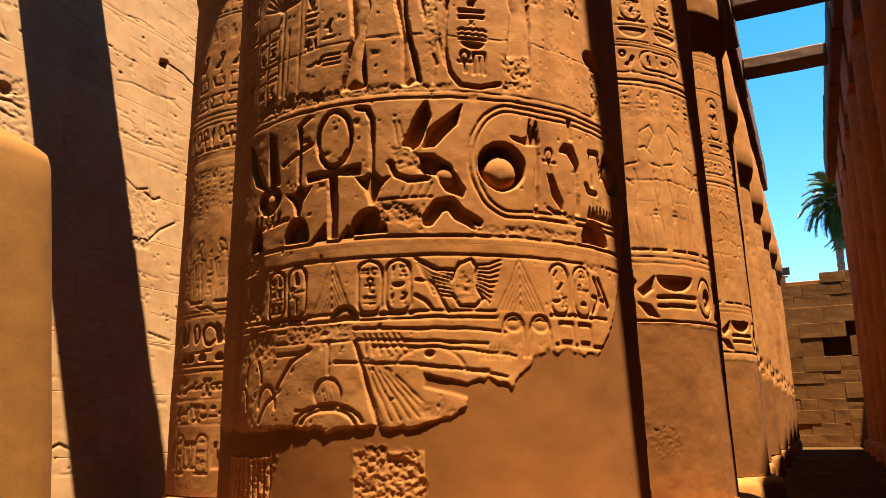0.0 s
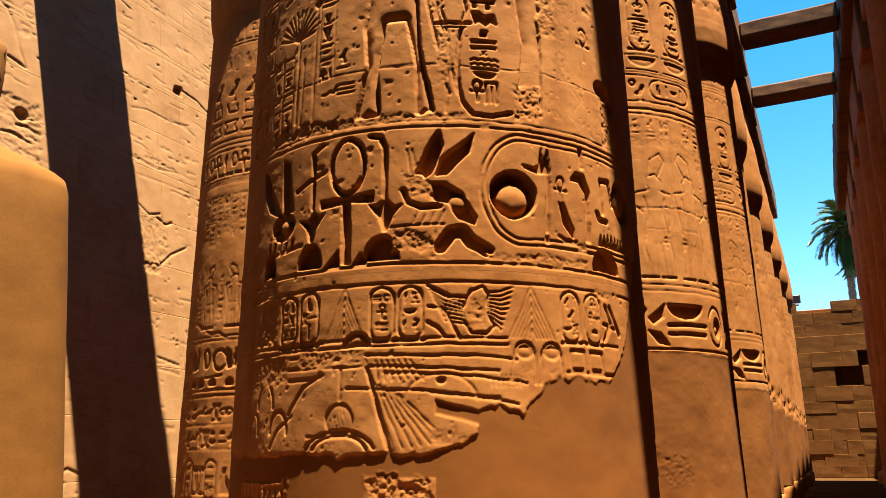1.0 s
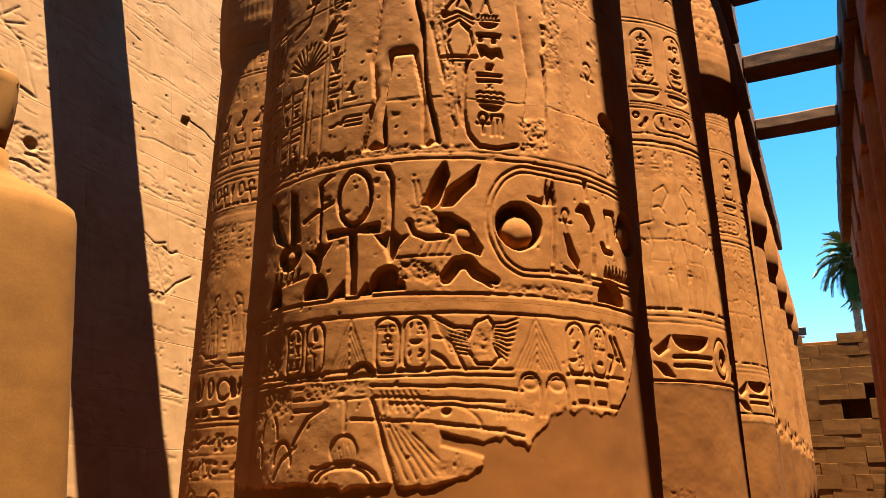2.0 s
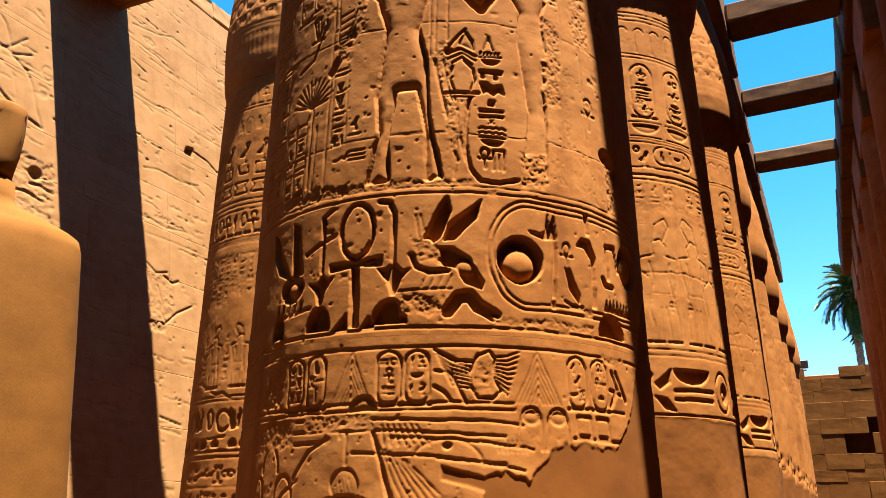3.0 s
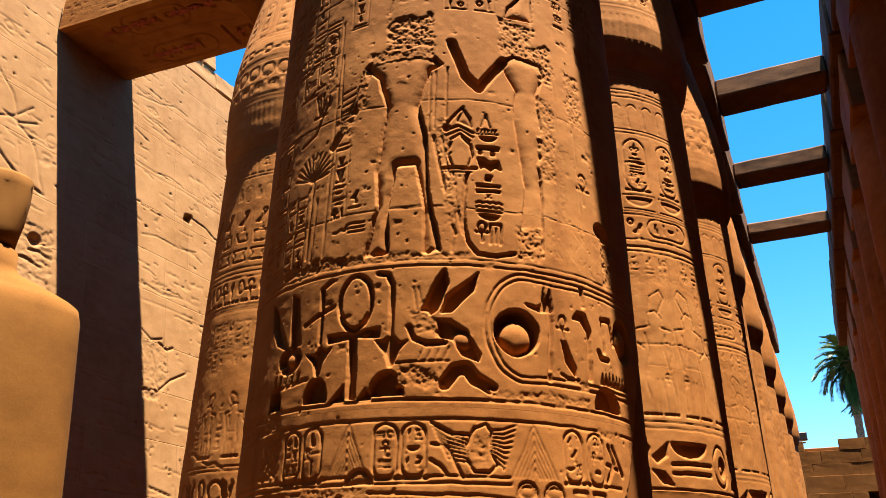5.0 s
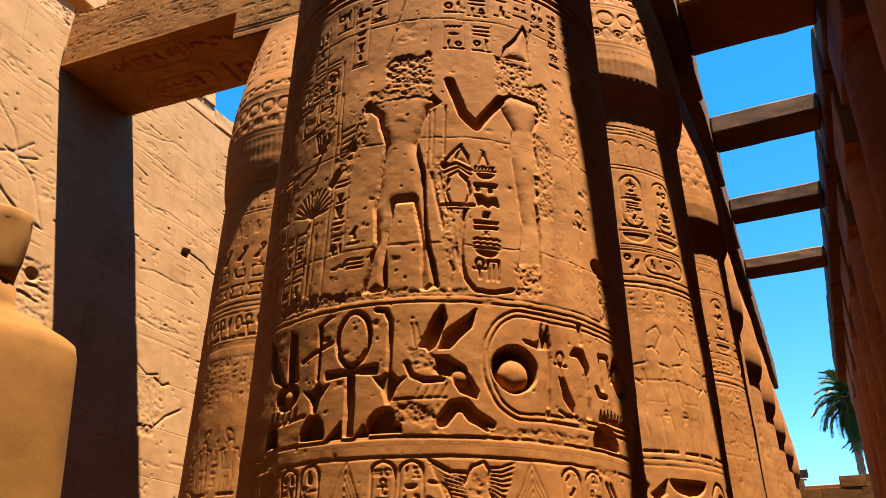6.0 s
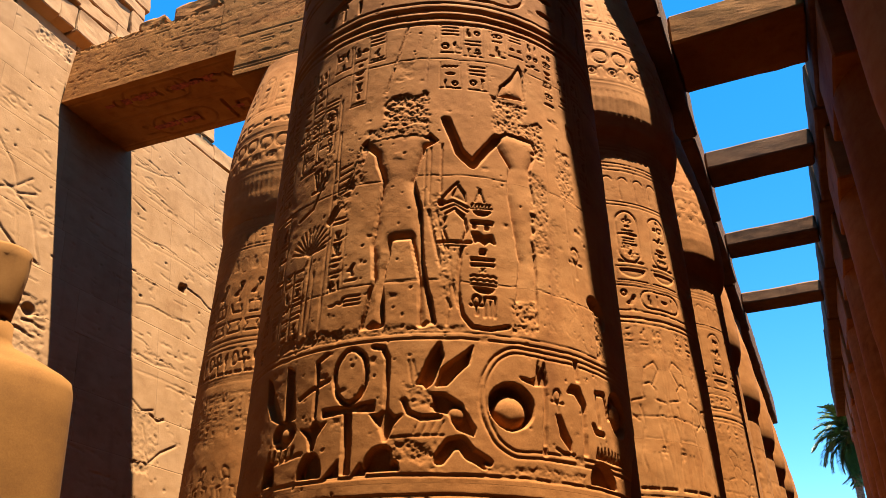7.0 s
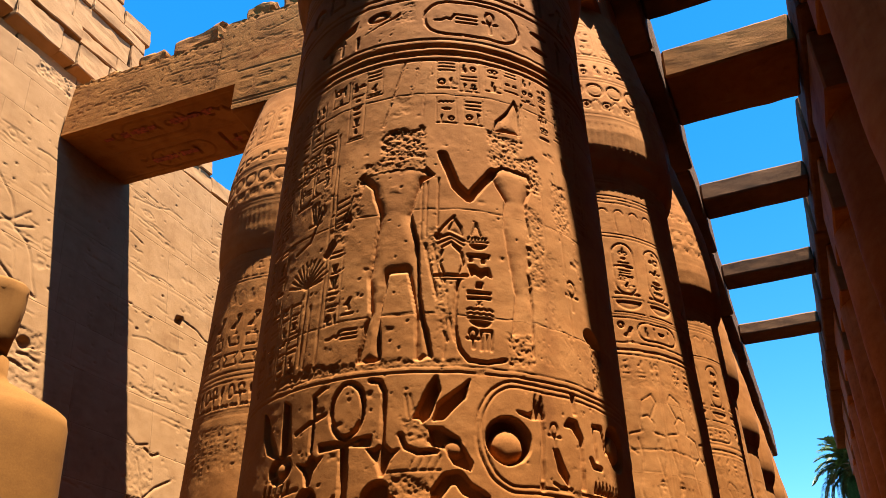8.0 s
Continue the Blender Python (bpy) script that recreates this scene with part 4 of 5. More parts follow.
    # the great name ring
    for off, w in ((0.0, 0.016), (0.034, 0.013)):
        left = [(1.06 + (0.235 - off) * math.cos(a), 2.68 + (0.325 - off) * math.sin(a)) for a in np.linspace(radians(95), radians(265), 18)]
        R.path(left, w, 0.017)
        R.path([(left[0][0], left[0][1]), (1.30, 3.0 - off), (u1, 3.0 - off)], w, 0.014)
        R.path([(left[-1][0], left[-1][1]), (1.40, 2.36 + off), (u1, 2.36 + off)], w, 0.014)
    R.oval(1.015, 2.645, 0.135, 0.14, 0.085)
    R.dome(1.010, 2.618, 0.106, 0.102, 0.08)
    R.poly([(1.07, 2.83), (1.14, 2.82), (1.18, 2.84), (1.195, 2.96), (1.21, 2.86), (1.235, 2.95), (1.255, 2.80), (1.17, 2.79), (1.09, 2.81)], 0.04)
    R.line(1.235, 2.80, 1.215, 2.39, 0.028, 0.035)
    glyph(R, "ankh", 1.315, 2.71, 0.15, 0.014, 0.02)
    R.poly([(1.295, 2.63), (1.33, 2.63), (1.40, 2.48), (1.40, 2.42), (1.33, 2.50)], 0.04)
    R.path([(1.29, 2.43), (1.33, 2.41), (1.42, 2.41)], 0.016, 0.02)
    R.poly([(1.46, 3.0), (1.50, 3.0), (1.505, 2.87), (1.475, 2.87)], 0.03)
    R.poly([(1.39, 2.78), (1.43, 2.84), (1.50, 2.84), (1.54, 2.74), (1.53, 2.42), (1.495, 2.42), (1.50, 2.72), (1.45, 2.78)], 0.038)
    R.path([(1.65, 2.83), (1.74, 2.845), (1.765, 2.70)], 0.03, 0.035)
    R.line(1.655, 2.83, 1.655, 2.63, 0.024, 0.03)
    R.path([(1.60, 2.62), (1.62, 2.585), (1.69, 2.58)], 0.03, 0.035)
    R.oval(1.90, 2.75, 0.12, 0.145, 0.07)
    R.dome(1.90, 2.74, 0.075, 0.095, 0.065)
    for i in range(8):
        R.poly([(1.60 + 0.037 * i, 2.42), (1.62 + 0.037 * i, 2.50), (1.64 + 0.037 * i, 2.42)], 0.035)
    R.line(u0, 2.24, u1, 2.24, 0.018, 0.015)
    R.hacked(u0, -0.45, 2.14, 2.24, 0.03, 57, 0.06)
    # row of name rings, pyramids of rays and a spread bird
    R.line(u0, 2.135, u1, 2.135, 0.018, 0.014)
    for u in (-0.31, -0.155, 0.29, 0.44, 1.345, 1.515):
        cartouche(R, u, 1.97, 0.125, 0.29, rng, 0.016, 0.020)
    for u, w in ((0.075, 0.11), (1.095, 0.13)):
        for i in range(6):
            f = 1 - i / 6
            R.path([(u - w * f, 1.84), (u, 1.84 + 0.28 * f), (u + w * f, 1.84)], 0.012, 0.011)
    R.path([(0.72, 2.00), (0.76, 2.09), (0.82, 2.115), (0.85, 2.07), (0.84, 1.97), (0.88, 1.90), (0.84, 1.855), (0.76, 1.86), (0.72, 1.92)], 0.014, 0.024)
    R.hacked(0.75, 0.83, 1.90, 2.06, 0.018, 72, 0.03)
    for i in range(9):
        R.path([(0.85, 2.08 - 0.018 * i), (0.92, 2.085 - 0.025 * i), (0.995 - 0.010 * i, 2.115 - 0.030 * i)], 0.009, 0.018)
    for i in range(7):
        R.path([(0.53 + 0.01 * i, 2.115 - 0.020 * i), (0.62, 2.055 - 0.022 * i), (0.72, 2.02 - 0.018 * i)], 0.009, 0.018)
    R.path([(0.53, 2.12), (0.64, 2.06), (0.73, 2.05)], 0.014, 0.024)
    R.path([(0.54, 2.0), (0.62, 1.99), (0.66, 1.90), (0.70, 1.83)], 0.02, 0.018)
    R.path([(0.53, 1.92), (0.58, 1.89), (0.62, 1.84)], 0.02, 0.018)
    R.path([(1.62, 2.06), (1.66, 1.96), (1.60, 1.86)], 0.024, 0.022)
    R.path([(1.66, 2.06), (1.74, 1.90)], 0.024, 0.022)
    R.path([(1.60, 1.95), (1.70, 1.93)], 0.02, 0.02)
    R.hacked(1.55, 1.75, 2.09, 2.14, 0.02, 58, 0.03)
    R.hacked(-0.60, -0.42, 1.85, 2.12, 0.028, 59, 0.06)
    for z in (1.835, 1.800):
        R.path([(u0, z), (0.95, z)], 0.016, 0.016)
    R.poly([(0.15 + 0.09 * math.cos(a), 1.79 + 0.09 * math.sin(a)) for a in np.linspace(0, math.pi, 9)], 0.03, belly=0.7)
    for u in (1.045, 1.205):
        R.ring(u, 1.735, 0.062, 0.085, 0.014, 0.024, 0, 180)
        R.line(u - 0.062, 1.735, u - 0.075, 1.60, 0.014, 0.022)
        R.line(u + 0.062, 1.735, u + 0.055, 1.60, 0.014, 0.022)
        R.poly([(u + 0.055 * math.cos(a), 1.765 + 0.045 * math.sin(a)) for a in np.linspace(0, 2 * math.pi, 13)[:-1]], 0.026, belly=0.8)
        R.hacked(u - 0.03, u + 0.04, 1.62, 1.68, 0.014, 70 + int(u * 10), 0.03)
    for u in (1.38, 1.52):
        R.path([(u - 0.05, 1.68), (u + 0.05, 1.68), (u + 0.04, 1.78), (u - 0.05, 1.78)], 0.022, 0.02, True)
    R.line(1.30, 1.83, 1.72, 1.83, 0.016, 0.016)
    R.line(1.30, 1.665, 1.70, 1.66, 0.022, 0.02)
    # marsh plants, worn and overlapping
    for za, zb, ua, ub in ((1.76, 1.74, -0.7, 0.6), (1.70, 1.66, -0.3, 0.9), (1.62, 1.64, -0.7, -0.1), (1.58, 1.52, 0.1, 0.9), (1.66, 1.60, 0.3, 1.05), (1.74, 1.72, 0.55, 1.0), (1.55, 1.49, 0.55, 1.0)):
        R.path([(ua, za), ((ua + ub) / 2, (za + zb) / 2 + 0.012), (ub, zb)], 0.016, 0.018)
    for u, z, ru, rz in ((-0.49, 1.50, 0.075, 0.14), (-0.60, 1.36, 0.05, 0.12), (-0.36, 1.36, 0.07, 0.12)):
        R.ring(u, z, ru, rz, 0.018, 0.022, 0, 180)
    R.path([(-0.28, 1.46), (-0.18, 1.60), (-0.05, 1.66)], 0.02, 0.018)
    R.path([(-0.42, 1.28), (-0.36, 1.38), (-0.26, 1.45)], 0.02, 0.018)
    R.oval(0.06, 1.42, 0.085, 0.085, 0.022)
    R.dome(0.06, 1.42, 0.08, 0.08, 0.02)
    for i in range(5):
        R.line(0.02 + 0.022 * i, 1.47, 0.05 + 0.022 * i, 1.36, 0.009, 0.010)
    R.line(0.06, 1.52, 0.06, 1.78, 0.018, 0.018)
    R.line(0.02, 1.66, 0.02, 1.78, 0.014, 0.014)
    for rr in (0.16, 0.20):
        R.ring(0.06, 1.255, rr, rr * 0.55, 0.02, 0.022, 10, 170)
    R.line(-0.14, 1.335, 0.20, 1.335, 0.016, 0.014)
    R.line(0.20, 1.72, 0.34, 1.24, 0.026, 0.026)
    for i in range(7):
        R.line(0.23 + 0.025 * i, 1.62 - 0.012 * i, 0.36 + 0.045 * i, 1.26 + 0.008 * i, 0.012, 0.014)
    for i in range(7):
        R.line(0.26 + 0.03 * i, 1.72, 0.27 + 0.04 * i, 1.62, 0.012, 0.016)
        R.line(0.86 + 0.025 * i, 1.64, 0.865 + 0.025 * i, 1.58, 0.010, 0.012)
    R.ring(0.60, 1.52, 0.18, 0.13, 0.016, 0.014, 0, 180)
    R.oval(0.60, 1.61, 0.025, 0.02, 0.03)
    R.hacked(-0.72, -0.3, 1.62, 1.78, 0.02, 60, 0.05)
    R.hacked(-0.2, 0.2, 1.70, 1.78, 0.022, 61, 0.04)
    R.hacked(0.55, 0.74, 1.28, 1.36, 0.02, 62, 0.04)
    R.settle(0.038, 0.055, 1.5)
    # smooth repair below a ragged edge, a little proud
    U, Z = np.broadcast_arrays(R.u[None, :], R.z[:, None])
    edge = np.interp(U, (u0, 0.52, 0.72, 0.78, 0.80, 0.90, 1.03, 1.16, 1.24, 1.62, 1.70, 1.80, 1.92, 2.1, u1), (1.26, 1.25, 1.32, 1.37, 1.49, 1.50, 1.45, 1.60, 1.65, 1.63, 1.74, 1.84, 2.15, 2.5, 2.9))
    edge = edge + 0.018 * value_noise(U, Z, 0.06, 63) + 0.01 * value_noise(U, Z, 0.025, 64) - Z
    tongue = np.minimum.reduce([U - 0.56, 1.0 - U, 0.045 + 0 * U - np.abs(Z - (1.46 - 0.11 * (U - 0.56) / 0.44 + 0.02))]) 
    m = np.clip(np.maximum(edge, tongue) / 0.022, 0, 1)
    m = m * m * (3 - 2 * m)
    R.d[R.z < 1.79] *= 0.7
    R.d = R.d * (1 - m) + 0.005 * m
    R.repair = m.copy()
    for ua, ub, zb in ((0.21, 0.57, 1.13), (-0.74, -0.30, 1.10)):
        R.repair[(U > ua) & (U < ub) & (Z < zb)] = 0
    R.hacked(0.21, 0.57, 0.40, 1.13, 0.016, 65, 0.07)
    R.hacked(-0.74, -0.30, 0.40, 1.10, 0.014, 66, 0.08)
    for i in range(9):
        R.line(-0.72 + 0.05 * i, 0.5, -0.71 + 0.05 * i, 1.08, 0.014, 0.022)
    for i in range(110):
        u, z = rng.uniform(u0, u1), rng.uniform(2.1, 6.6)
        R.hacked(u, u + rng.uniform(0.008, 0.05), z, z + rng.uniform(0.006, 0.022), rng.uniform(0.006, 0.012), 400 + i, 0.03)
    keep = R.d.copy()
    R.wear(9, 3200)
    soft = np.where((m > 0.5) & (R.repair > 0.5), 0.25, 1.0)
    R.d = keep + (R.d - keep) * soft
    return R


DRUMS = (0.50, 2.20, 3.42, 4.19, 5.22, 6.28, 7.15)


def make_column(name, x, y, R, capR, label, seed, step=0.016, abacus=True, cap_step=0.022, beam_z=BEAM_Z, a0=-60, a1=115, foot=1.0, cap=cap_radius, block=1.9):
    col = thing(name, x, y, 0, label, "column", "columns of the hall", "thing")
    part("base", base_disc(seed, foot), col, "worn low round sandstone base")
    for i, (za, zb) in enumerate(zip(DRUMS, DRUMS[1:])):
        n = max(4, int((zb - za) / step))
        zs = np.linspace(za + 0.0006, zb - 0.0006, n)
        part("drum", turned("drum", shaft_radius, zs, COLUMN_STONE, R, a0, a1, step), col)
    zs = np.concatenate([np.linspace(7.15, 7.9, int(0.9 / cap_step)), np.linspace(7.95, 10.4, int(2.4 / cap_step))])
    part("capital", turned("capital", cap, zs, COLUMN_STONE, capR, a0, a1, cap_step), col, "closed papyrus bud capital with carved bands")
    if abacus:
        ab = part("abacus", rough_block("abacus", block, block, beam_z - CAP_TOP - 0.004, COLUMN_STONE, seed, 0.04, 0.02), col, "square sandstone abacus block")
        ab.location = (0, 0, CAP_TOP + 0.002)
    return col


CAP_A = cap_relief(3)
SIDE_A = side_relief(11, 2.20, 0.010)
SIDE_B = side_relief(23, 2.12, 0.012, lead=0.25)
SIDE_L = left_relief()

MAIN = main_relief()
main_col = make_column("carved_column", ROW_M, FIRST, MAIN, CAP_A, "massive ochre sandstone column, deeply carved, with smooth repair at its foot", 1, 0.0066, a0=-54, a1=104, cap_step=0.04)
second = make_column("lesser_column", ROW_M + 0.12, FIRST + PITCH, SIDE_A, CAP_A, "ochre sandstone bud column with carved bands above smooth repair", 2, 0.0115, cap_step=0.016, a0=-40, a1=105)
third = make_column("lesser_column", ROW_M + 0.20, FIRST + 2 * PITCH, SIDE_B, CAP_A, "ochre sandstone bud column with carved bands above smooth repair", 3, 0.016, cap_step=0.028, a0=15, a1=112, foot=0.6)
left = make_column("lesser_column", ROW_L, FIRST + PITCH - 0.06, SIDE_L, CAP_A, "carved sandstone bud column beside the high wall", 4, 0.015, cap_step=0.024, beam_z=11.50, foot=0.40, a0=-75, a1=70, cap=slim_cap_radius)
ab = next(c for c in left.children if c.name.startswith("abacus"))
ab.data = rough_block("abacus", 2.60, 1.9, 11.50 - CAP_TOP - 0.004, BEAM_STONE, 4, 0.04, 0.012)
ab.rotation_euler = (0, 0, radians(4.5))
AB_R = Relief(-1.27, 1.27, 0.03, 1.07, 0.02)
for z in (0.14, 0.20, 0.90):
    AB_R.line(-1.27, z, 1.27, z, 0.018, 0.010)
glyph_row(AB_R, -1.27, 1.27, 0.55, 0.55, random.Random(8), 0.0045)
AB_R.wear(8, 60)
U, Z = np.broadcast_arrays(AB_R.u[None, :], AB_R.z[:, None])
face = part("abacus_face", grid_mesh("abacus_face", np.stack([U, -0.985 + AB_R.d, Z + 0 * U], axis=-1), BEAM_STONE), left, "weathered face of the abacus with sunk signs")
face.location, face.rotation_euler = (0, 0, CAP_TOP + 0.002), (0, 0, radians(4.5))
fourth = make_column("lesser_column", ROW_M, FIRST + 3 * PITCH, SIDE_A, CAP_A, "ochre sandstone bud column with carved bands above smooth repair", 5, 0.055, cap_step=0.09, foot=0.3)
shaded = make_column("shaded_column", ROW_R, FIRST, None, None, "dark sandstone bud column standing in deep shade", 6, 0.20, cap_step=0.25)
for n in range(4, 9):
    copy_thing(fourth, pose(ROW_M, FIRST + n * PITCH, 0, 0, 0, 3 * ((n * 7) % 5 - 2)))
shaded.rotation_euler = (0, 0, radians(-70))
far_shaded = make_column("shaded_column", ROW_R, FIRST + PITCH, None, None, "dark sandstone bud column standing in deep shade", 7, 0.20, cap_step=0.25, cap=straight_cap_radius, foot=0.6, block=2.64)
for n in range(2, 9):
    copy_thing(far_shaded, pose(ROW_R, FIRST + n * PITCH, 0, 0, 0, 0.6 * (n % 3 - 1)))
for n in range(2, 5):
    copy_thing(fourth, pose(ROW_L, FIRST + n * PITCH, 0, 0, 0, 8 * (n % 3)))


# ---- architraves
def architrave(name, x0, x1, y, z, wide, high, mat, label, seed, wob=0.045):
    """A beam that runs across the rows, of one worn block."""
    me = rough_block(name, x1 - x0, wide, high, mat, seed, 0.05, wob, 9)
    ob = new(name, me)
    ob.location = ((x0 + x1) / 2, y, z)
    return tagged(ob, label, "stone beam", "architraves over the columns", "thing")


def carved_beam(x0, x1, y, z, wide, high, seed, label):
    """A beam with sunk signs along its face and its underside."""
    rng = random.Random(seed)
    beam = thing("architrave", (x0 + x1) / 2, y, z, label, "stone beam", "architraves over the columns", "thing")
    core = part("beam_core", rough_block("beam_core", x1 - x0, wide - 0.08, high - 0.10, BEAM_STONE, seed, 0.03, 0.0, 3), beam)
    core.location = (0, 0, 0.06)
    n = x1 - x0
    F = Relief(-n / 2, n / 2, 0, high, 0.022)
    for z in (0.07, 0.30, 0.35, 0.76, 0.80, high - 0.16):
        for i in range(int(n / 0.35)):
            if rng.random() < 0.8:
                F.line(-n / 2 + 0.35 * i, z + rng.uniform(-0.006, 0.006), -n / 2 + 0.35 * (i + 1), z + rng.uniform(-0.006, 0.006), 0.016, rng.uniform(0.003, 0.009))
    glyph_row(F, -n / 2, n / 2, 0.57, 0.30, rng, 0.007)
    glyph_row(F, -n / 2, n / 2, 1.00, 0.28, rng, 0.006)
    cartouche(F, -0.3, 0.57, 1.0, 0.30, rng, 0.02, 0.012, True)
    for i in range(60):
        u, v = rng.uniform(-n / 2, n / 2), rng.uniform(0.05, high)
        F.oval(u, v, rng.uniform(0.015, 0.05), rng.uniform(0.012, 0.03), 0.009, 0.02, rng.uniform(0, 90))
    for i in range(14):
        u, v = rng.uniform(-n / 2, n / 2), rng.uniform(0.1, high)
        F.hacked(u, u + rng.uniform(0.2, 0.7), v, v + rng.uniform(0.03, 0.12), 0.006, seed + 10 + i, 0.10)
    for i in range(10):
        u, v = rng.uniform(-n / 2, n / 2), rng.uniform(0.1, high)
        F.path([(u, v), (u + rng.uniform(0.2, 0.6), v + rng.uniform(-0.1, 0.1)), (u + rng.uniform(0.6, 1.2), v + rng.uniform(-0.2, 0.1))], 0.014, 0.014)
    F.hacked(-n / 2, n / 2, high - 0.06, high, 0.04, seed, 0.16)
    F.d *= 0.65
    F.wear(seed, 120)
    U, Z = np.broadcast_arrays(F.u[None, :], F.z[:, None])
    part("carved_face", grid_mesh("carved_face", np.stack([U, -wide / 2 + F.d + 0 * U, Z + 0 * U], axis=-1), BEAM_STONE), beam, "weathered face with lines of sunk signs")
    part("back_face", grid_mesh("back_face", np.stack([U, wide / 2 - F.d + 0 * U, Z + 0 * U], axis=-1)[:, ::-1], BEAM_STONE), beam)
    S = Relief(-n / 2, n / 2, -wide / 2, wide / 2, 0.022)
    for v in (-wide / 2 + 0.16, -0.03, 0.03, wide / 2 - 0.16):
        S.line(-n / 2, v, n / 2, v, 0.025, 0.018)
    for v in (-wide / 4, wide / 4):
        cartouche(S, 0.15, v, 1.5, wide * 0.30, rng, 0.03, 0.035, True)
        glyph_row(S, 1.0, n / 2, v, wide * 0.32, rng, 0.06)
        glyph_row(S, -n / 2 + 0.9, -0.65, v, wide * 0.24, rng, 0.03)
    S.wear(seed + 5, 60)
    U, V = np.broadcast_arrays(S.u[None, :], S.z[:, None])
    part("soffit", grid_mesh("soffit", np.stack([U, V, S.d + 0 * U], axis=-1)[::-1], BEAM_STONE), beam, "underside with big sunk signs and traces of red paint")
    for i in range(22):
        u, v = rng.uniform(-n / 2 + 0.6, n / 2 - 0.3), rng.choice((-wide / 4, wide / 4))
        me = rough_block("paint_trace", rng.uniform(0.15, 0.4), rng.uniform(0.05, 0.16), 0.004, RED_PAINT, i, 0.001, 0.002, 2)
        part("paint_trace", me, beam, "faded red ochre paint in the carving").location = (u, v, -0.004)
    return beam


LEFT_Y = FIRST + PITCH - 0.06
YAW = radians(3.5)


def along(d):
    """A place d metres from the wall on the skewed line of the architraves."""
    return -12.42 + d * math.cos(YAW), 8.96 + d * math.sin(YAW)


for d0, d1, high, seed, label in ((0.0, 3.72, 1.36, 5, "carved sandstone architrave from the high wall to a column"), (3.73, 8.6, 1.74, 6, "taller carved sandstone architrave over a column")):
    x, y = along((d0 + d1) / 2)
    beam = carved_beam(x - (d1 - d0) / 2, x + (d1 - d0) / 2, y, 11.505, 1.84, high, seed, label)
    beam.rotation_euler = (0, 0, YAW)
for i, (d, w, h, deep, z) in enumerate(((0.75, 0.8, 0.26, 0.7, 12.80), (1.30, 0.6, 0.34, 0.6, 12.82), (1.82, 0.70, 0.46, 0.7, 12.82), (3.05, 1.40, 0.64, 0.8, 12.82), (4.42, 0.75, 0.52, 0.7, 13.20), (5.35, 0.85, 0.62, 0.8, 13.20), (6.4, 1.1, 0.6, 0.8, 13.20))):
    x, y = along(d)
    ob = new("loose_block", rough_block("loose_block", w, deep, h, BEAM_STONE, 80 + i, 0.10, 0.09, 6))
    ob.location, ob.rotation_euler = (x, y - 0.50 + 0.06 * (i % 2), z), (0, 0, YAW + 0.12 * (i % 3 - 1))
    tagged(ob, "broken sandstone block lying loose upon an architrave", "stone block", "broken blocks on the architrave")
for i in range(9):
    x, y = along(0.12 + 0.13 * (i % 5))
    ob = new("rubble_stone", rough_block("rubble_stone", 0.16 + 0.05 * (i % 3), 0.2, 0.12 + 0.04 * (i % 4), BEAM_STONE, 120 + i, 0.04, 0.04, 3))
    ob.location, ob.rotation_euler = (x, y - 0.75 + 0.25 * (i // 5), 12.80), (0.2 * (i % 2), 0.1, 0.5 * i)
    tagged(ob, "small broken sandstone rubble lying on an architrave", "stone block", "broken blocks on the architrave")
architrave("cross_beam", -0.98, 1.495, 5.04, 12.05, 2.16, 0.95, SHADE_BEAM_STONE, "weathered stone beam across the open aisle, shade in its dark colour", 20, 0.014)
architrave("cross_beam", -0.91, 1.53, 9.27, 12.05, 2.60, 0.95, SHADE_BEAM_STONE, "broad weathered slab across the open aisle, shade in its dark colour", 21, 0.014)
EDGE_L = (-0.90, -0.90, -0.96, -1.06, -1.14, -1.18, -1.2, -1.22)
EDGE_R = (1.54, 1.49, 1.42, 1.34, 1.28, 1.24, 1.22, 1.22)
# n == 2 keeps the plain beam stone, the others get the shade-toned copy
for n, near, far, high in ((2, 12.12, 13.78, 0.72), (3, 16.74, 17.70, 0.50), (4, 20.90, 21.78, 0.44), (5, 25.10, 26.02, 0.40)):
    architrave("cross_beam", EDGE_L[n - 1] - 0.01, EDGE_R[n - 1] - 0.01, (near + far) / 2, 12.05, far - near, high, BEAM_STONE if n == 2 else SHADE_BEAM_STONE, "weathered stone beam across the open aisle, its underside in shade", 20 + n, 0.022)
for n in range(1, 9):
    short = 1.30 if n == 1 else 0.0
    architrave("row_beam", ROW_M - 1.0, EDGE_L[n - 1] - 0.02, FIRST + n * PITCH + short / 2, 11.76, PITCH - 0.02 - short, 1.25, SHADE_BEAM_STONE, "weathered stone beam along the row of columns", 40 + n, 0.02)
    architrave("row_beam", EDGE_R[n - 1] + 0.01, ROW_R + 1.2, FIRST + n * PITCH, 11.76, PITCH - 0.02, 1.25, SHADE_BEAM_STONE, "weathered stone beam along the shaded row", 60 + n, 0.02)
architrave("row_beam", ROW_M - 1.0, -1.0, FIRST, 11.76, 1.9, 1.0, SHADE_BEAM_STONE, "weathered end of the stone beam over the great column", 39, 0.02)
architrave("row_beam", 1.51, ROW_R + 1.2, FIRST, 11.76, 1.9, 1.0, SHADE_BEAM_STONE, "weathered end of the stone beam over a shaded column", 59, 0.02)

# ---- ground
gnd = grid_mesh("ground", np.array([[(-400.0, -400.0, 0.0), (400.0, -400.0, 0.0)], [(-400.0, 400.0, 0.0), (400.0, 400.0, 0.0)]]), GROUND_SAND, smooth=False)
tagged(new("ground", gnd), "dusty sand and worn stone paving, coloured dark to cut bounced light", "ground", kind="structure")

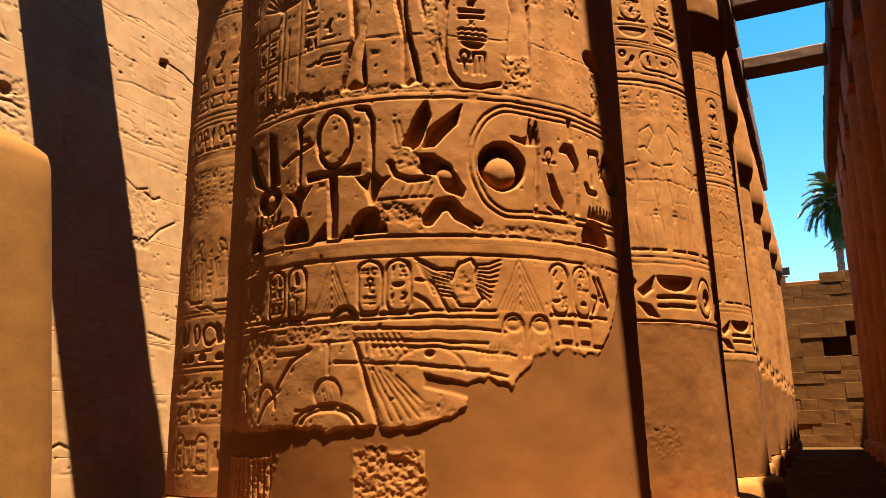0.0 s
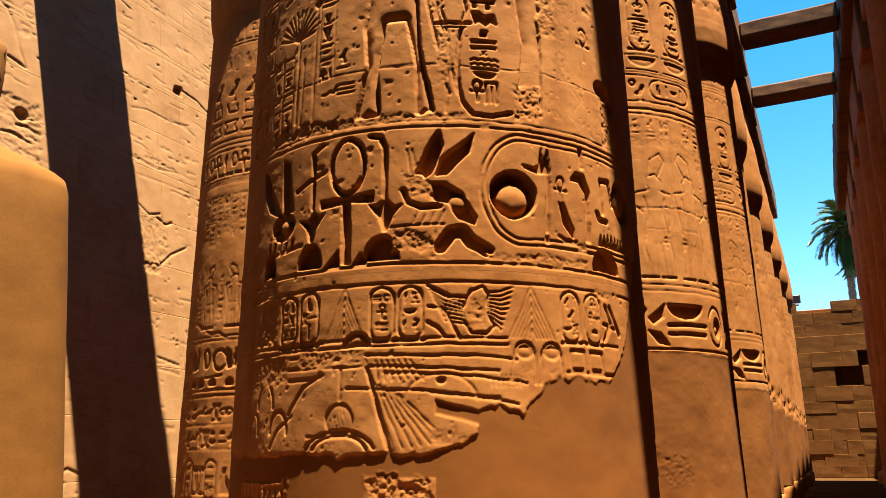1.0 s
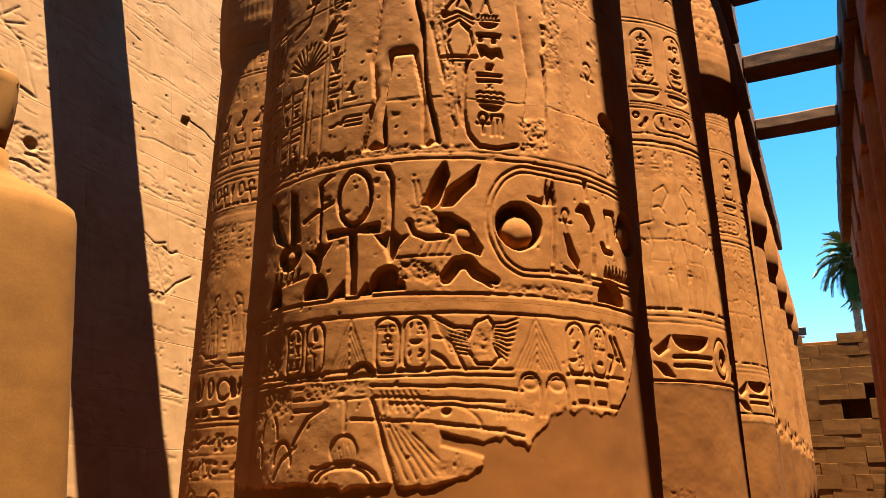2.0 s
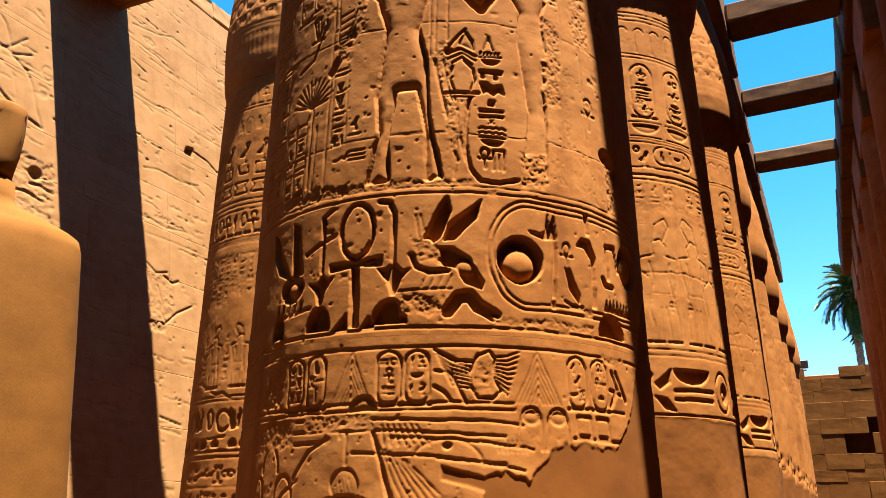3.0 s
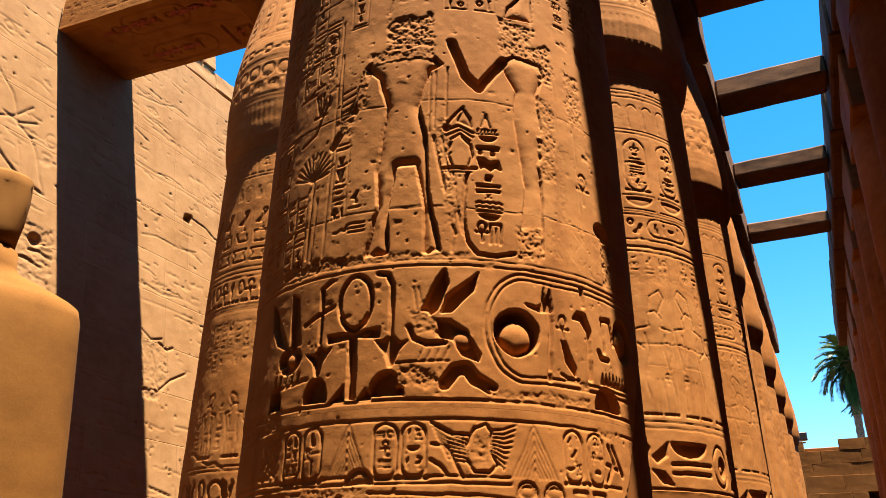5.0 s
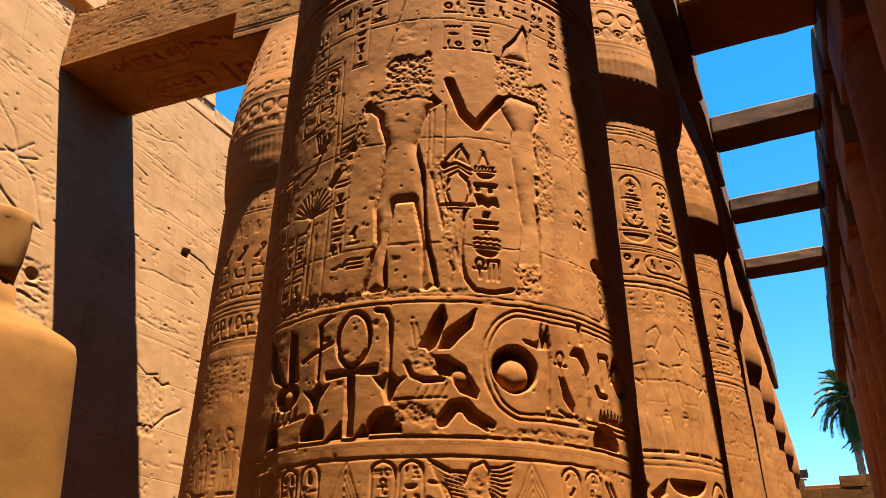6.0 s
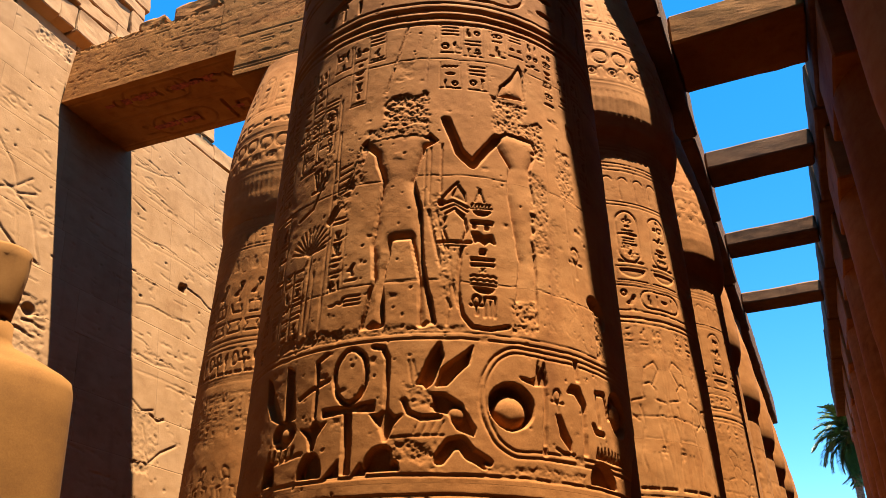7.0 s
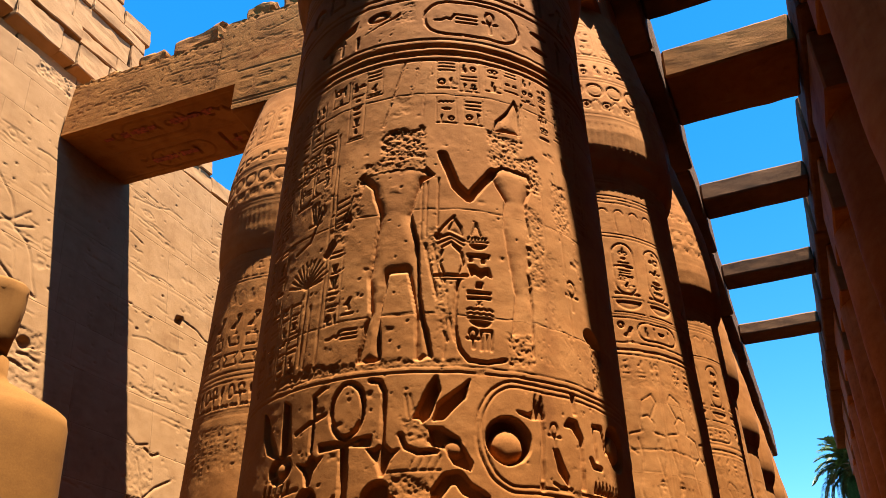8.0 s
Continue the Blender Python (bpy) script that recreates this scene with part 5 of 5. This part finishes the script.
# ---- walls
WALL_TOP, BATTER = 13.15, 0.158
FAR_Y = 44.0


def wall_x(z):
    return -12.40 + (11.5 - z) * BATTER


def slab(name, x0, x1, y0, y1, z0, z1, mat, label, lean=0.0):
    me = rough_block(name, x1 - x0, y1 - y0, z1 - z0, mat, 9, 0.03, 0.0, 0)
    for v in me.vertices:
        if v.co.x > 0 and v.co.z < (z1 - z0) / 2:
            v.co.x += lean
    ob = new(name, me)
    ob.location = ((x0 + x1) / 2, (y0 + y1) / 2, z0)
    return tagged(ob, label, "wall", kind="structure")


wall_side = slab("wall_side", -16.0, wall_x(WALL_TOP) - 0.16, -14, 60, 0, WALL_TOP - 0.05, WALL_STONE, "high leaning pale sandstone wall, carved and cracked", (WALL_TOP - 0.05) * BATTER)
wall_far = slab("wall_far", -9.5, 30, FAR_Y + 0.92, FAR_Y + 2.4, 0, 8.35, FAR_STONE, "ruined block wall closing the end of the aisle")
# Two unseen walls added to close the hall, high enough to cut sky light
slab("wall_back", -9.4, 30, -16, -14.2, 0, 13, FAR_STONE, "unseen plain sandstone wall added behind the hall to block light")
slab("wall_right", 16, 18, -14, 44, 0, 13, FAR_STONE, "unseen plain sandstone wall added along the other side to block light")


# Unseen slabs added overhead: they block sky light and deepen the shade below
def sky_blocker(name, x0, x1, y0, y1, z, label):
    ob = new(name, rough_block(name, x1 - x0, y1 - y0, 0.6, SHADE_BEAM_STONE, 4, 0.05, 0.0, 2))
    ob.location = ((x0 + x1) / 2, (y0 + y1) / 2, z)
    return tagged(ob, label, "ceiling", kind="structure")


sky_blocker("ceiling", 4.0, 18.0, -14.2, 44.0, 13.03, "unseen slabs added over the neighbouring aisles to block sky light")
sky_blocker("ceiling", -12.0, 3.98, -14.2, 0.4, 13.03, "unseen slabs added over the end of the hall to block sky light")
sky_blocker("ceiling", -12.0, -3.6, 15.0, 44.0, 13.03, "unseen slabs added over the far side aisle to block sky light")
sky_blocker("ceiling", -12.0, -6.6, 0.42, 5.5, 13.03, "unseen slabs added beside the high wall to block sky light")


def side_wall_relief():
    """Faint sunk scenes, ruled lines, cracks, a square hole and broken patches on the high wall."""
    rng = random.Random(77)
    R = Relief(3.0, 21.0, 0.0, WALL_TOP, 0.02)
    for z in (10.95, 10.70, 9.75, 9.55, 8.85, 6.9, 6.6):
        pts = [(3.0, z)]
        while pts[-1][0] < 20:
            pts.append((pts[-1][0] + rng.uniform(0.4, 1.0), z + rng.uniform(-0.04, 0.04)))
        for a, b in zip(pts, pts[1:]):
            if rng.random() < 0.6:
                R.line(*a, *b, 0.03, rng.uniform(0.003, 0.010))
    for u, z, h in ((13.4, 6.2, 3.4), (15.6, 6.2, 3.2), (5.0, 7.6, 3.5), (12.2, 1.2, 3.0)):
        for k in (-1, 1):
            R.path([(u + k * 0.16 * h, z + 0.80 * h), (u + k * 0.09 * h, z + 0.55 * h), (u + k * 0.14 * h, z + 0.30 * h), (u + k * 0.10 * h, z)], 0.045, 0.022)
        R.path([(u + 0.16 * h, z + 0.8 * h), (u + 0.26 * h, z + 0.6 * h), (u + 0.36 * h, z + 0.7 * h)], 0.05, 0.022)
        R.ring(u, z + 0.9 * h, 0.08 * h, 0.10 * h, 0.04, 0.02)
        R.line(u + 0.30 * h, z, u + 0.30 * h, z + 0.75 * h, 0.03, 0.015)
    for _ in range(45):
        glyph(R, rng.choice(KINDS), rng.uniform(3.5, 19), rng.uniform(1, 12.5), rng.uniform(0.22, 0.4), depth=0.012)
    for _ in range(300):
        u, z = rng.uniform(5.0, 15), rng.uniform(0.3, 13)
        w = rng.uniform(0.08, 0.45)
        R.path([(u, z), (u + w * 0.5, z + rng.uniform(-0.05, 0.02)), (u + w, z + rng.uniform(-0.08, 0.03))], rng.uniform(0.014, 0.024), rng.uniform(0.006, 0.020))
    for _ in range(420):
        u, z = rng.uniform(5.2, 15), rng.uniform(0.3, 13)
        R.oval(u, z, rng.uniform(0.012, 0.045), rng.uniform(0.010, 0.022), rng.uniform(0.012, 0.030), 0.02, rng.uniform(-20, 20))
    for _ in range(70):
        u, z = rng.uniform(5.2, 14), rng.uniform(0.3, 12.5)
        for q in range(rng.randrange(3, 8)):
            R.path([(u, z), (u + 0.05, z + rng.uniform(-0.015, 0.02)), (u + 0.10, z + rng.uniform(-0.02, 0.02))], rng.uniform(0.012, 0.030), rng.uniform(0.010, 0.028))
            u, z = u + rng.uniform(0.08, 0.16), z + rng.uniform(-0.03, 0.02)
    for _ in range(40):
        u, z = rng.uniform(5.0, 15), rng.uniform(0.3, 13)
        R.hacked(u, u + rng.uniform(0.05, 0.5), z, z + rng.uniform(0.02, 0.12), 0.02, rng.randrange(900), 0.08)
    for _ in range(60):
        u, z = rng.uniform(3.5, 20), rng.uniform(0.3, 13)
        R.path([(u, z), (u + rng.uniform(0.1, 0.3), z + rng.uniform(-0.06, 0.04)), (u + rng.uniform(0.3, 0.6), z + rng.uniform(-0.12, 0.05))], rng.uniform(0.014, 0.034), rng.uniform(0.008, 0.024))
    R.poly([(11.68, 8.86), (11.92, 8.84), (11.95, 9.06), (11.75, 9.02)], 0.22)
    R.path([(11.95, 9.0), (12.4, 8.95), (12.7, 8.8), (13.4, 8.75)], 0.03, 0.03)
    R.hacked(10.65, 11.2, 4.95, 5.75, 0.022, 5, 0.30)
    R.hacked(7.55, 8.44, 5.2, 7.08, 0.034, 6, 0.14)
    for i in range(26):
        u, z = rng.uniform(7.55, 8.2), rng.uniform(5.2, 7.0)
        R.path([(u, z), (u + 0.12, z + rng.uniform(-0.05, 0.03)), (u + rng.uniform(0.18, 0.3), z + rng.uniform(-0.08, 0.04))], rng.uniform(0.02, 0.05), rng.uniform(0.02, 0.05))
    for z, a, b in ((5.45, 7.6, 8.2), (5.90, 7.9, 8.5), (6.38, 7.6, 8.3), (6.60, 8.0, 8.45)):
        R.path([(a, z), ((a + b) / 2, z + 0.05), (b, z - 0.03)], 0.035, 0.05)
    R.oval(8.11, 6.83, 0.12, 0.10, 0.14, 0.08)
    # a walking figure with crossed arms and a pointed kilt
    R.path([(6.6, 10.2), (7.0, 9.80), (7.33, 9.46), (7.44, 9.15), (7.47, 8.91)], 0.035, 0.020)
    R.path([(7.10, 8.85), (7.42, 9.02), (7.75, 9.40)], 0.035, 0.022)
    R.path([(7.20, 9.00), (7.53, 8.94), (7.87, 9.11)], 0.035, 0.022)
    R.path([(7.50, 8.90), (7.78, 8.74), (7.92, 8.50), (8.02, 8.1), (8.15, 7.74)], 0.035, 0.022)
    R.path([(7.15, 8.25), (7.36, 8.06), (7.65, 7.86), (8.15, 7.74)], 0.045, 0.030)
    R.path([(7.55, 8.55), (7.60, 8.3), (7.66, 7.90)], 0.025, 0.014)
    R.ring(8.20, 8.90, 0.11, 0.14, 0.025, 0.014, 60, 330)
    # broken bed joints and a hole with chipped edges
    for pts in (((10.17, 11.33), (10.55, 11.42), (10.9, 11.50), (11.29, 11.69)), ((10.28, 9.62), (10.8, 9.60), (11.2, 9.70), (11.6, 9.66)), ((10.5, 7.98), (10.9, 8.10), (11.58, 8.08), (12.1, 8.2)), ((10.7, 6.9), (11.1, 6.84), (11.7, 6.95))):
        R.path(pts, 0.022, 0.018)
    R.path([(10.60, 5.95), (10.85, 5.80), (11.15, 5.89)], 0.03, 0.025)
    R.path([(11.05, 5.80), (11.30, 5.70), (11.45, 5.78)], 0.04, 0.03)
    R.path([(10.90, 5.55), (11.02, 5.25), (11.00, 5.05), (11.12, 4.84)], 0.035, 0.03)
    R.path([(11.12, 4.84), (11.40, 5.10), (11.84, 5.35)], 0.03, 0.03)
    R.hacked(10.68, 11.12, 4.62, 4.80, 0.05, 15, 0.10)
    R.path([(10.95, 3.02), (11.48, 2.92)], 0.04, 0.02)
    R.path([(10.95, 2.82), (11.48, 2.74)], 0.03, 0.015)
    R.path([(8.84, 1.02), (9.0, 1.08), (9.2, 1.0)], 0.03, 0.03)
    R.hacked(7.3, 8.1, 12.75, 13.2, 0.06, 8, 0.2)
    R.wear(12, 260)
    return R


WALL_R = side_wall_relief()


def wall_block(y0, y1, z0, z1):
    """One facing block: a carved front with a chamfered rim and returns into the wall."""
    ys = np.concatenate([[y0 + 0.0006, y0 + 0.0006], np.linspace(y0 + 0.012, y1 - 0.012, max(4, int((y1 - y0) / (0.024 if 5.4 < y0 < 14.5 else 0.10)))), [y1 - 0.0006, y1 - 0.0006]])
    zs = np.concatenate([[z0 + 0.0006, z0 + 0.0006], np.linspace(z0 + 0.012, z1 - 0.012, max(4, int((z1 - z0) / (0.024 if 5.4 < y0 < 14.5 else 0.10)))), [z1 - 0.0006, z1 - 0.0006]])
    Y, Z = np.meshgrid(ys, zs)
    d = WALL_R.at(Y, Z)
    d[1], d[-2], d[:, 1], d[:, -2] = d[1] + 0.0008, d[-2] + 0.0008, d[:, 1] + 0.0008, d[:, -2] + 0.0008
    d[0], d[-1], d[:, 0], d[:, -1] = 0.14, 0.14, 0.14, 0.14
    return grid_mesh("block", np.stack([wall_x(Z) - d, Y, Z], axis=-1), WALL_STONE, smooth=True)


# ---- statue
def statue():
    """A standing colossus, worn smooth: block body, sloping shoulders, neck and the ends of its wig."""
    bm = bmesh.new()
    rings = []
    prof = [(0.0, 1.02, 0.52), (0.6, 1.00, 0.50), (1.2, 0.965, 0.48), (1.69, 0.932, 0.46), (2.31, 0.872, 0.44), (2.70, 0.838, 0.42), (2.88, 0.825, 0.40), (2.95, 0.805, 0.38), (2.985, 0.755, 0.35),
            (3.02, 0.68, 0.32), (3.07, 0.56, 0.29), (3.11, 0.43, 0.27), (3.16, 0.39, 0.27), (3.27, 0.375, 0.265), (3.285, 0.345, 0.24), (3.305, 0.345, 0.24), (3.32, 0.345, 0.25), (3.40, 0.355, 0.255), (3.50, 0.365, 0.255),
            (3.64, 0.375, 0.255), (3.70, 0.372, 0.255), (3.76, 0.365, 0.25), (3.785, 0.34, 0.23), (3.79, 0.20, 0.12)]
    for z, a, b in prof:
        ring = []
        for i in range(72):
            t = 2 * math.pi * i / 72
            c, s = math.cos(t), math.sin(t)
            p = 2.8 if z < 3.3 else 5.0
            k = (abs(c) ** p + abs(s) ** p) ** (-1 / p)
            if 3.55 < z < 3.73:
                k *= 1 - 0.06 * (i % 5 == 0) - 0.02 * (i % 5 == 1)
            w = 1 + 0.012 * noise.noise(Vector((c * 3, s * 3, z * 2))) + (0.03 * noise.noise(Vector((c * 5, s * 5, z * 9))) if z > 3.3 else 0)
            ring.append(bm.verts.new((a * k * c * w, b * k * s * w, z)))
        rings.append(ring)
    for lo, hi in zip(rings, rings[1:]):
        for i in range(72):
            bm.faces.new((lo[i], lo[(i + 1) % 72], hi[(i + 1) % 72], hi[i]))
    bm.faces.new(rings[-1])
    for f in bm.faces:
        f.smooth = True
    me = bpy.data.meshes.new("statue")
    bm.to_mesh(me)
    bm.free()
    me.materials.append(STATUE_STONE)
    return me


st = new("statue", statue())
st.location, st.rotation_euler = (-4.788, 2.762, 0), (0, 0, radians(60))
tagged(st, "tall smooth ochre sandstone statue, worn and plain", "statue")


# ---- broken upper courses of the high wall, set back and leaning
rngb = random.Random(19)
z = WALL_TOP + 0.02
for c, (high, end) in enumerate(((0.52, 16.5), (0.74, 12.8), (0.50, 11.4), (0.80, 10.2), (0.46, 9.9), (0.66, 9.7), (0.45, 9.0))):
    y = 3.2
    while y < end:
        w = rngb.choice((0.45, 0.7, 0.9, 1.2, 1.6)) * rngb.uniform(0.85, 1.1)
        deep = 1.5
        drop = rngb.choice((0.0, 0.0, 0.03, 0.07)) if c else 0.0
        ob = new("upper_block", rough_block("upper_block", deep, w - rngb.uniform(0.008, 0.025), high - 0.012 - drop, WALL_STONE, 200 + c * 20 + int(y * 3), 0.025, 0.045, 7))
        ob.location = (wall_x(z) - deep / 2 - (0.34 if c == 0 and y < 10.2 else 0.02) + rngb.uniform(-0.05, 0.03), y + w / 2, z)
        ob.rotation_euler = (rngb.uniform(-0.02, 0.02), -0.156, rngb.uniform(-0.025, 0.025))
        tagged(ob, "broken pale sandstone block of the wall's upper course", "stone block", "broken blocks of the upper wall")
        y += w
    z += high


# ---- floodlight on the far wall
def box_mesh(name, sx, sy, sz, mat, cut=0.02):
    return rough_block(name, sx, sy, sz, mat, 3, cut, 0.0, 0)


flood = thing("floodlight", -1.18, FAR_Y + 0.5, 8.56, "small black floodlight on the crest of the ruined wall", "floodlight")
part("foot", box_mesh("foot", 0.5, 0.3, 0.05, LAMP_BLACK), flood)
part("bracket", box_mesh("bracket", 0.06, 0.06, 0.45, LAMP_BLACK), flood).location = (-0.2, 0, 0.05)
part("housing", box_mesh("housing", 0.42, 0.28, 0.42, LAMP_BLACK, 0.04), flood).location = (0.15, 0, 0.12)


# ---- date palm beyond the wall
def frond(seed, long, mat):
    """A drooping feather leaf: a rib with two rows of narrow leaflets."""
    rng = random.Random(seed)
    verts, faces = [], []
    n = 26
    for i in range(n):
        t = i / (n - 1)
        x, z = long * (t - 0.16 * t * t), long * (0.42 * t - 0.80 * t * t)
        r = 0.05 * (1 - t) + 0.008
        verts += [(x, -r, z), (x, r, z), (x, 0, z + r)]
        if i:
            a = 3 * i
            faces += [(a - 3, a - 2, a + 1, a), (a - 2, a - 1, a + 2, a + 1), (a - 1, a - 3, a, a + 2)]
    for i in range(46):
        t = 0.10 + 0.90 * i / 45
        x, z = long * (t - 0.16 * t * t), long * (0.42 * t - 0.80 * t * t)
        ll = long * 0.24 * (1.05 - 0.75 * abs(t - 0.4)) * rng.uniform(0.8, 1.15)
        for k in (-1, 1):
            b = len(verts)
            ex, ey, ez = x + ll * 0.62, k * ll * 0.75, z - ll * rng.uniform(0.10, 0.45)
            verts += [(x - 0.05, 0, z), (x + 0.07, 0, z), ((x + ex) / 2 + 0.05, k * ll * 0.40, (z + ez) / 2 + 0.08), (ex, ey, ez), ((x + ex) / 2 - 0.06, k * ll * 0.40, (z + ez) / 2 + 0.04)]
            faces += [(b, b + 1, b + 2, b + 4), (b + 4, b + 2, b + 3)]
    return mesh_of("frond", verts, faces, mat)


palm = thing("date_palm", 2.45, 75.0, 0.9, "tall green date palm standing beyond the ruined wall", "palm tree")
zs = np.linspace(-0.9, 19.6, 60)
th = np.radians(np.arange(0, 360, 20.0))[None, :]
rad = (0.36 - 0.006 * zs + 0.05 * (np.arange(60) % 2))[:, None]
part("trunk", grid_mesh("trunk", np.stack([rad * np.cos(th) + 0.02 * zs[:, None], rad * np.sin(th), zs[:, None] + 0 * th], axis=-1), PALM_BARK, closed=True, smooth=False), palm, "ringed brown trunk")
LEAVES = [frond(s, 3.6 + 0.3 * s, PALM_LEAF) for s in range(4)]
DRY = frond(9, 3.2, PALM_DRY)
rngp = random.Random(4)
for i in range(96):
    f = i / 95
    up = 80 - 158 * f + rngp.uniform(-9, 9)
    ob = part("frond", LEAVES[i % 4] if (f < 0.8 or i % 3) else DRY, palm)
    ob.matrix_local = Matrix.Translation((0.39, 0, 20.0 - 2.4 * f)) @ Matrix.Rotation(radians(137.5 * i), 4, "Z") @ Matrix.Rotation(radians(-up + 22), 4, "Y") @ Matrix.Diagonal((rngp.uniform(0.62, 0.82),) * 3 + (1,))


# ---- facing blocks of the walls
rngw = random.Random(2)
zc = 0.0
while zc < WALL_TOP - 0.3:
    hz = rngw.choice((0.88, 0.95, 1.02))
    z1 = min(zc + hz, WALL_TOP)
    if WALL_TOP - z1 < 0.3:
        z1 = WALL_TOP
    y = 3.0 + rngw.uniform(0, 0.5)
    while y < 19:
        w = rngw.uniform(1.3, 2.3)
        part("block", wall_block(y, y + w, zc, z1), wall_side)
        wall_side.children[-1].matrix_parent_inverse = wall_side.matrix_basis.inverted()
        y += w
    zc = z1
SHAPES = [rough_block("block", 1.0, 0.90, 1.0, FAR_STONE, 300 + i, 0.010, 0.010, 4) for i in range(8)]
COURSES = (0.02, 0.56, 1.10, 1.75, 2.30, 3.05, 3.62, 4.35, 5.30, 6.04, 6.85, 7.42, 8.05, 8.52)
for c, (z0, z1) in enumerate(zip(COURSES, COURSES[1:])):
    gap = {7: (0.32, 1.54), 8: (1.42, 2.3)}.get(c, (9.0, 9.0))
    x = -4.0 - rngw.uniform(0, 1)
    while x < 4.5:
        w = rngw.uniform(0.6, 1.9)
        if x < gap[0] < x + w + 0.3:
            w = gap[0] - x
        if not (c == 12 and -0.75 < x + w / 2 < -0.15):
            ob = part("block", SHAPES[rngw.randrange(8)], wall_far)
            ob.matrix_parent_inverse = wall_far.matrix_basis.inverted()
            ob.location, ob.scale = (x + w / 2, FAR_Y + 0.45 + rngw.uniform(-0.012, 0.012), z0), (w - 0.008, 1, z1 - z0 - 0.006 + (rngw.uniform(-0.06, 0.08) if c == 12 else 0))
        x += w
        if abs(x - gap[0]) < 0.001:
            x = gap[1]
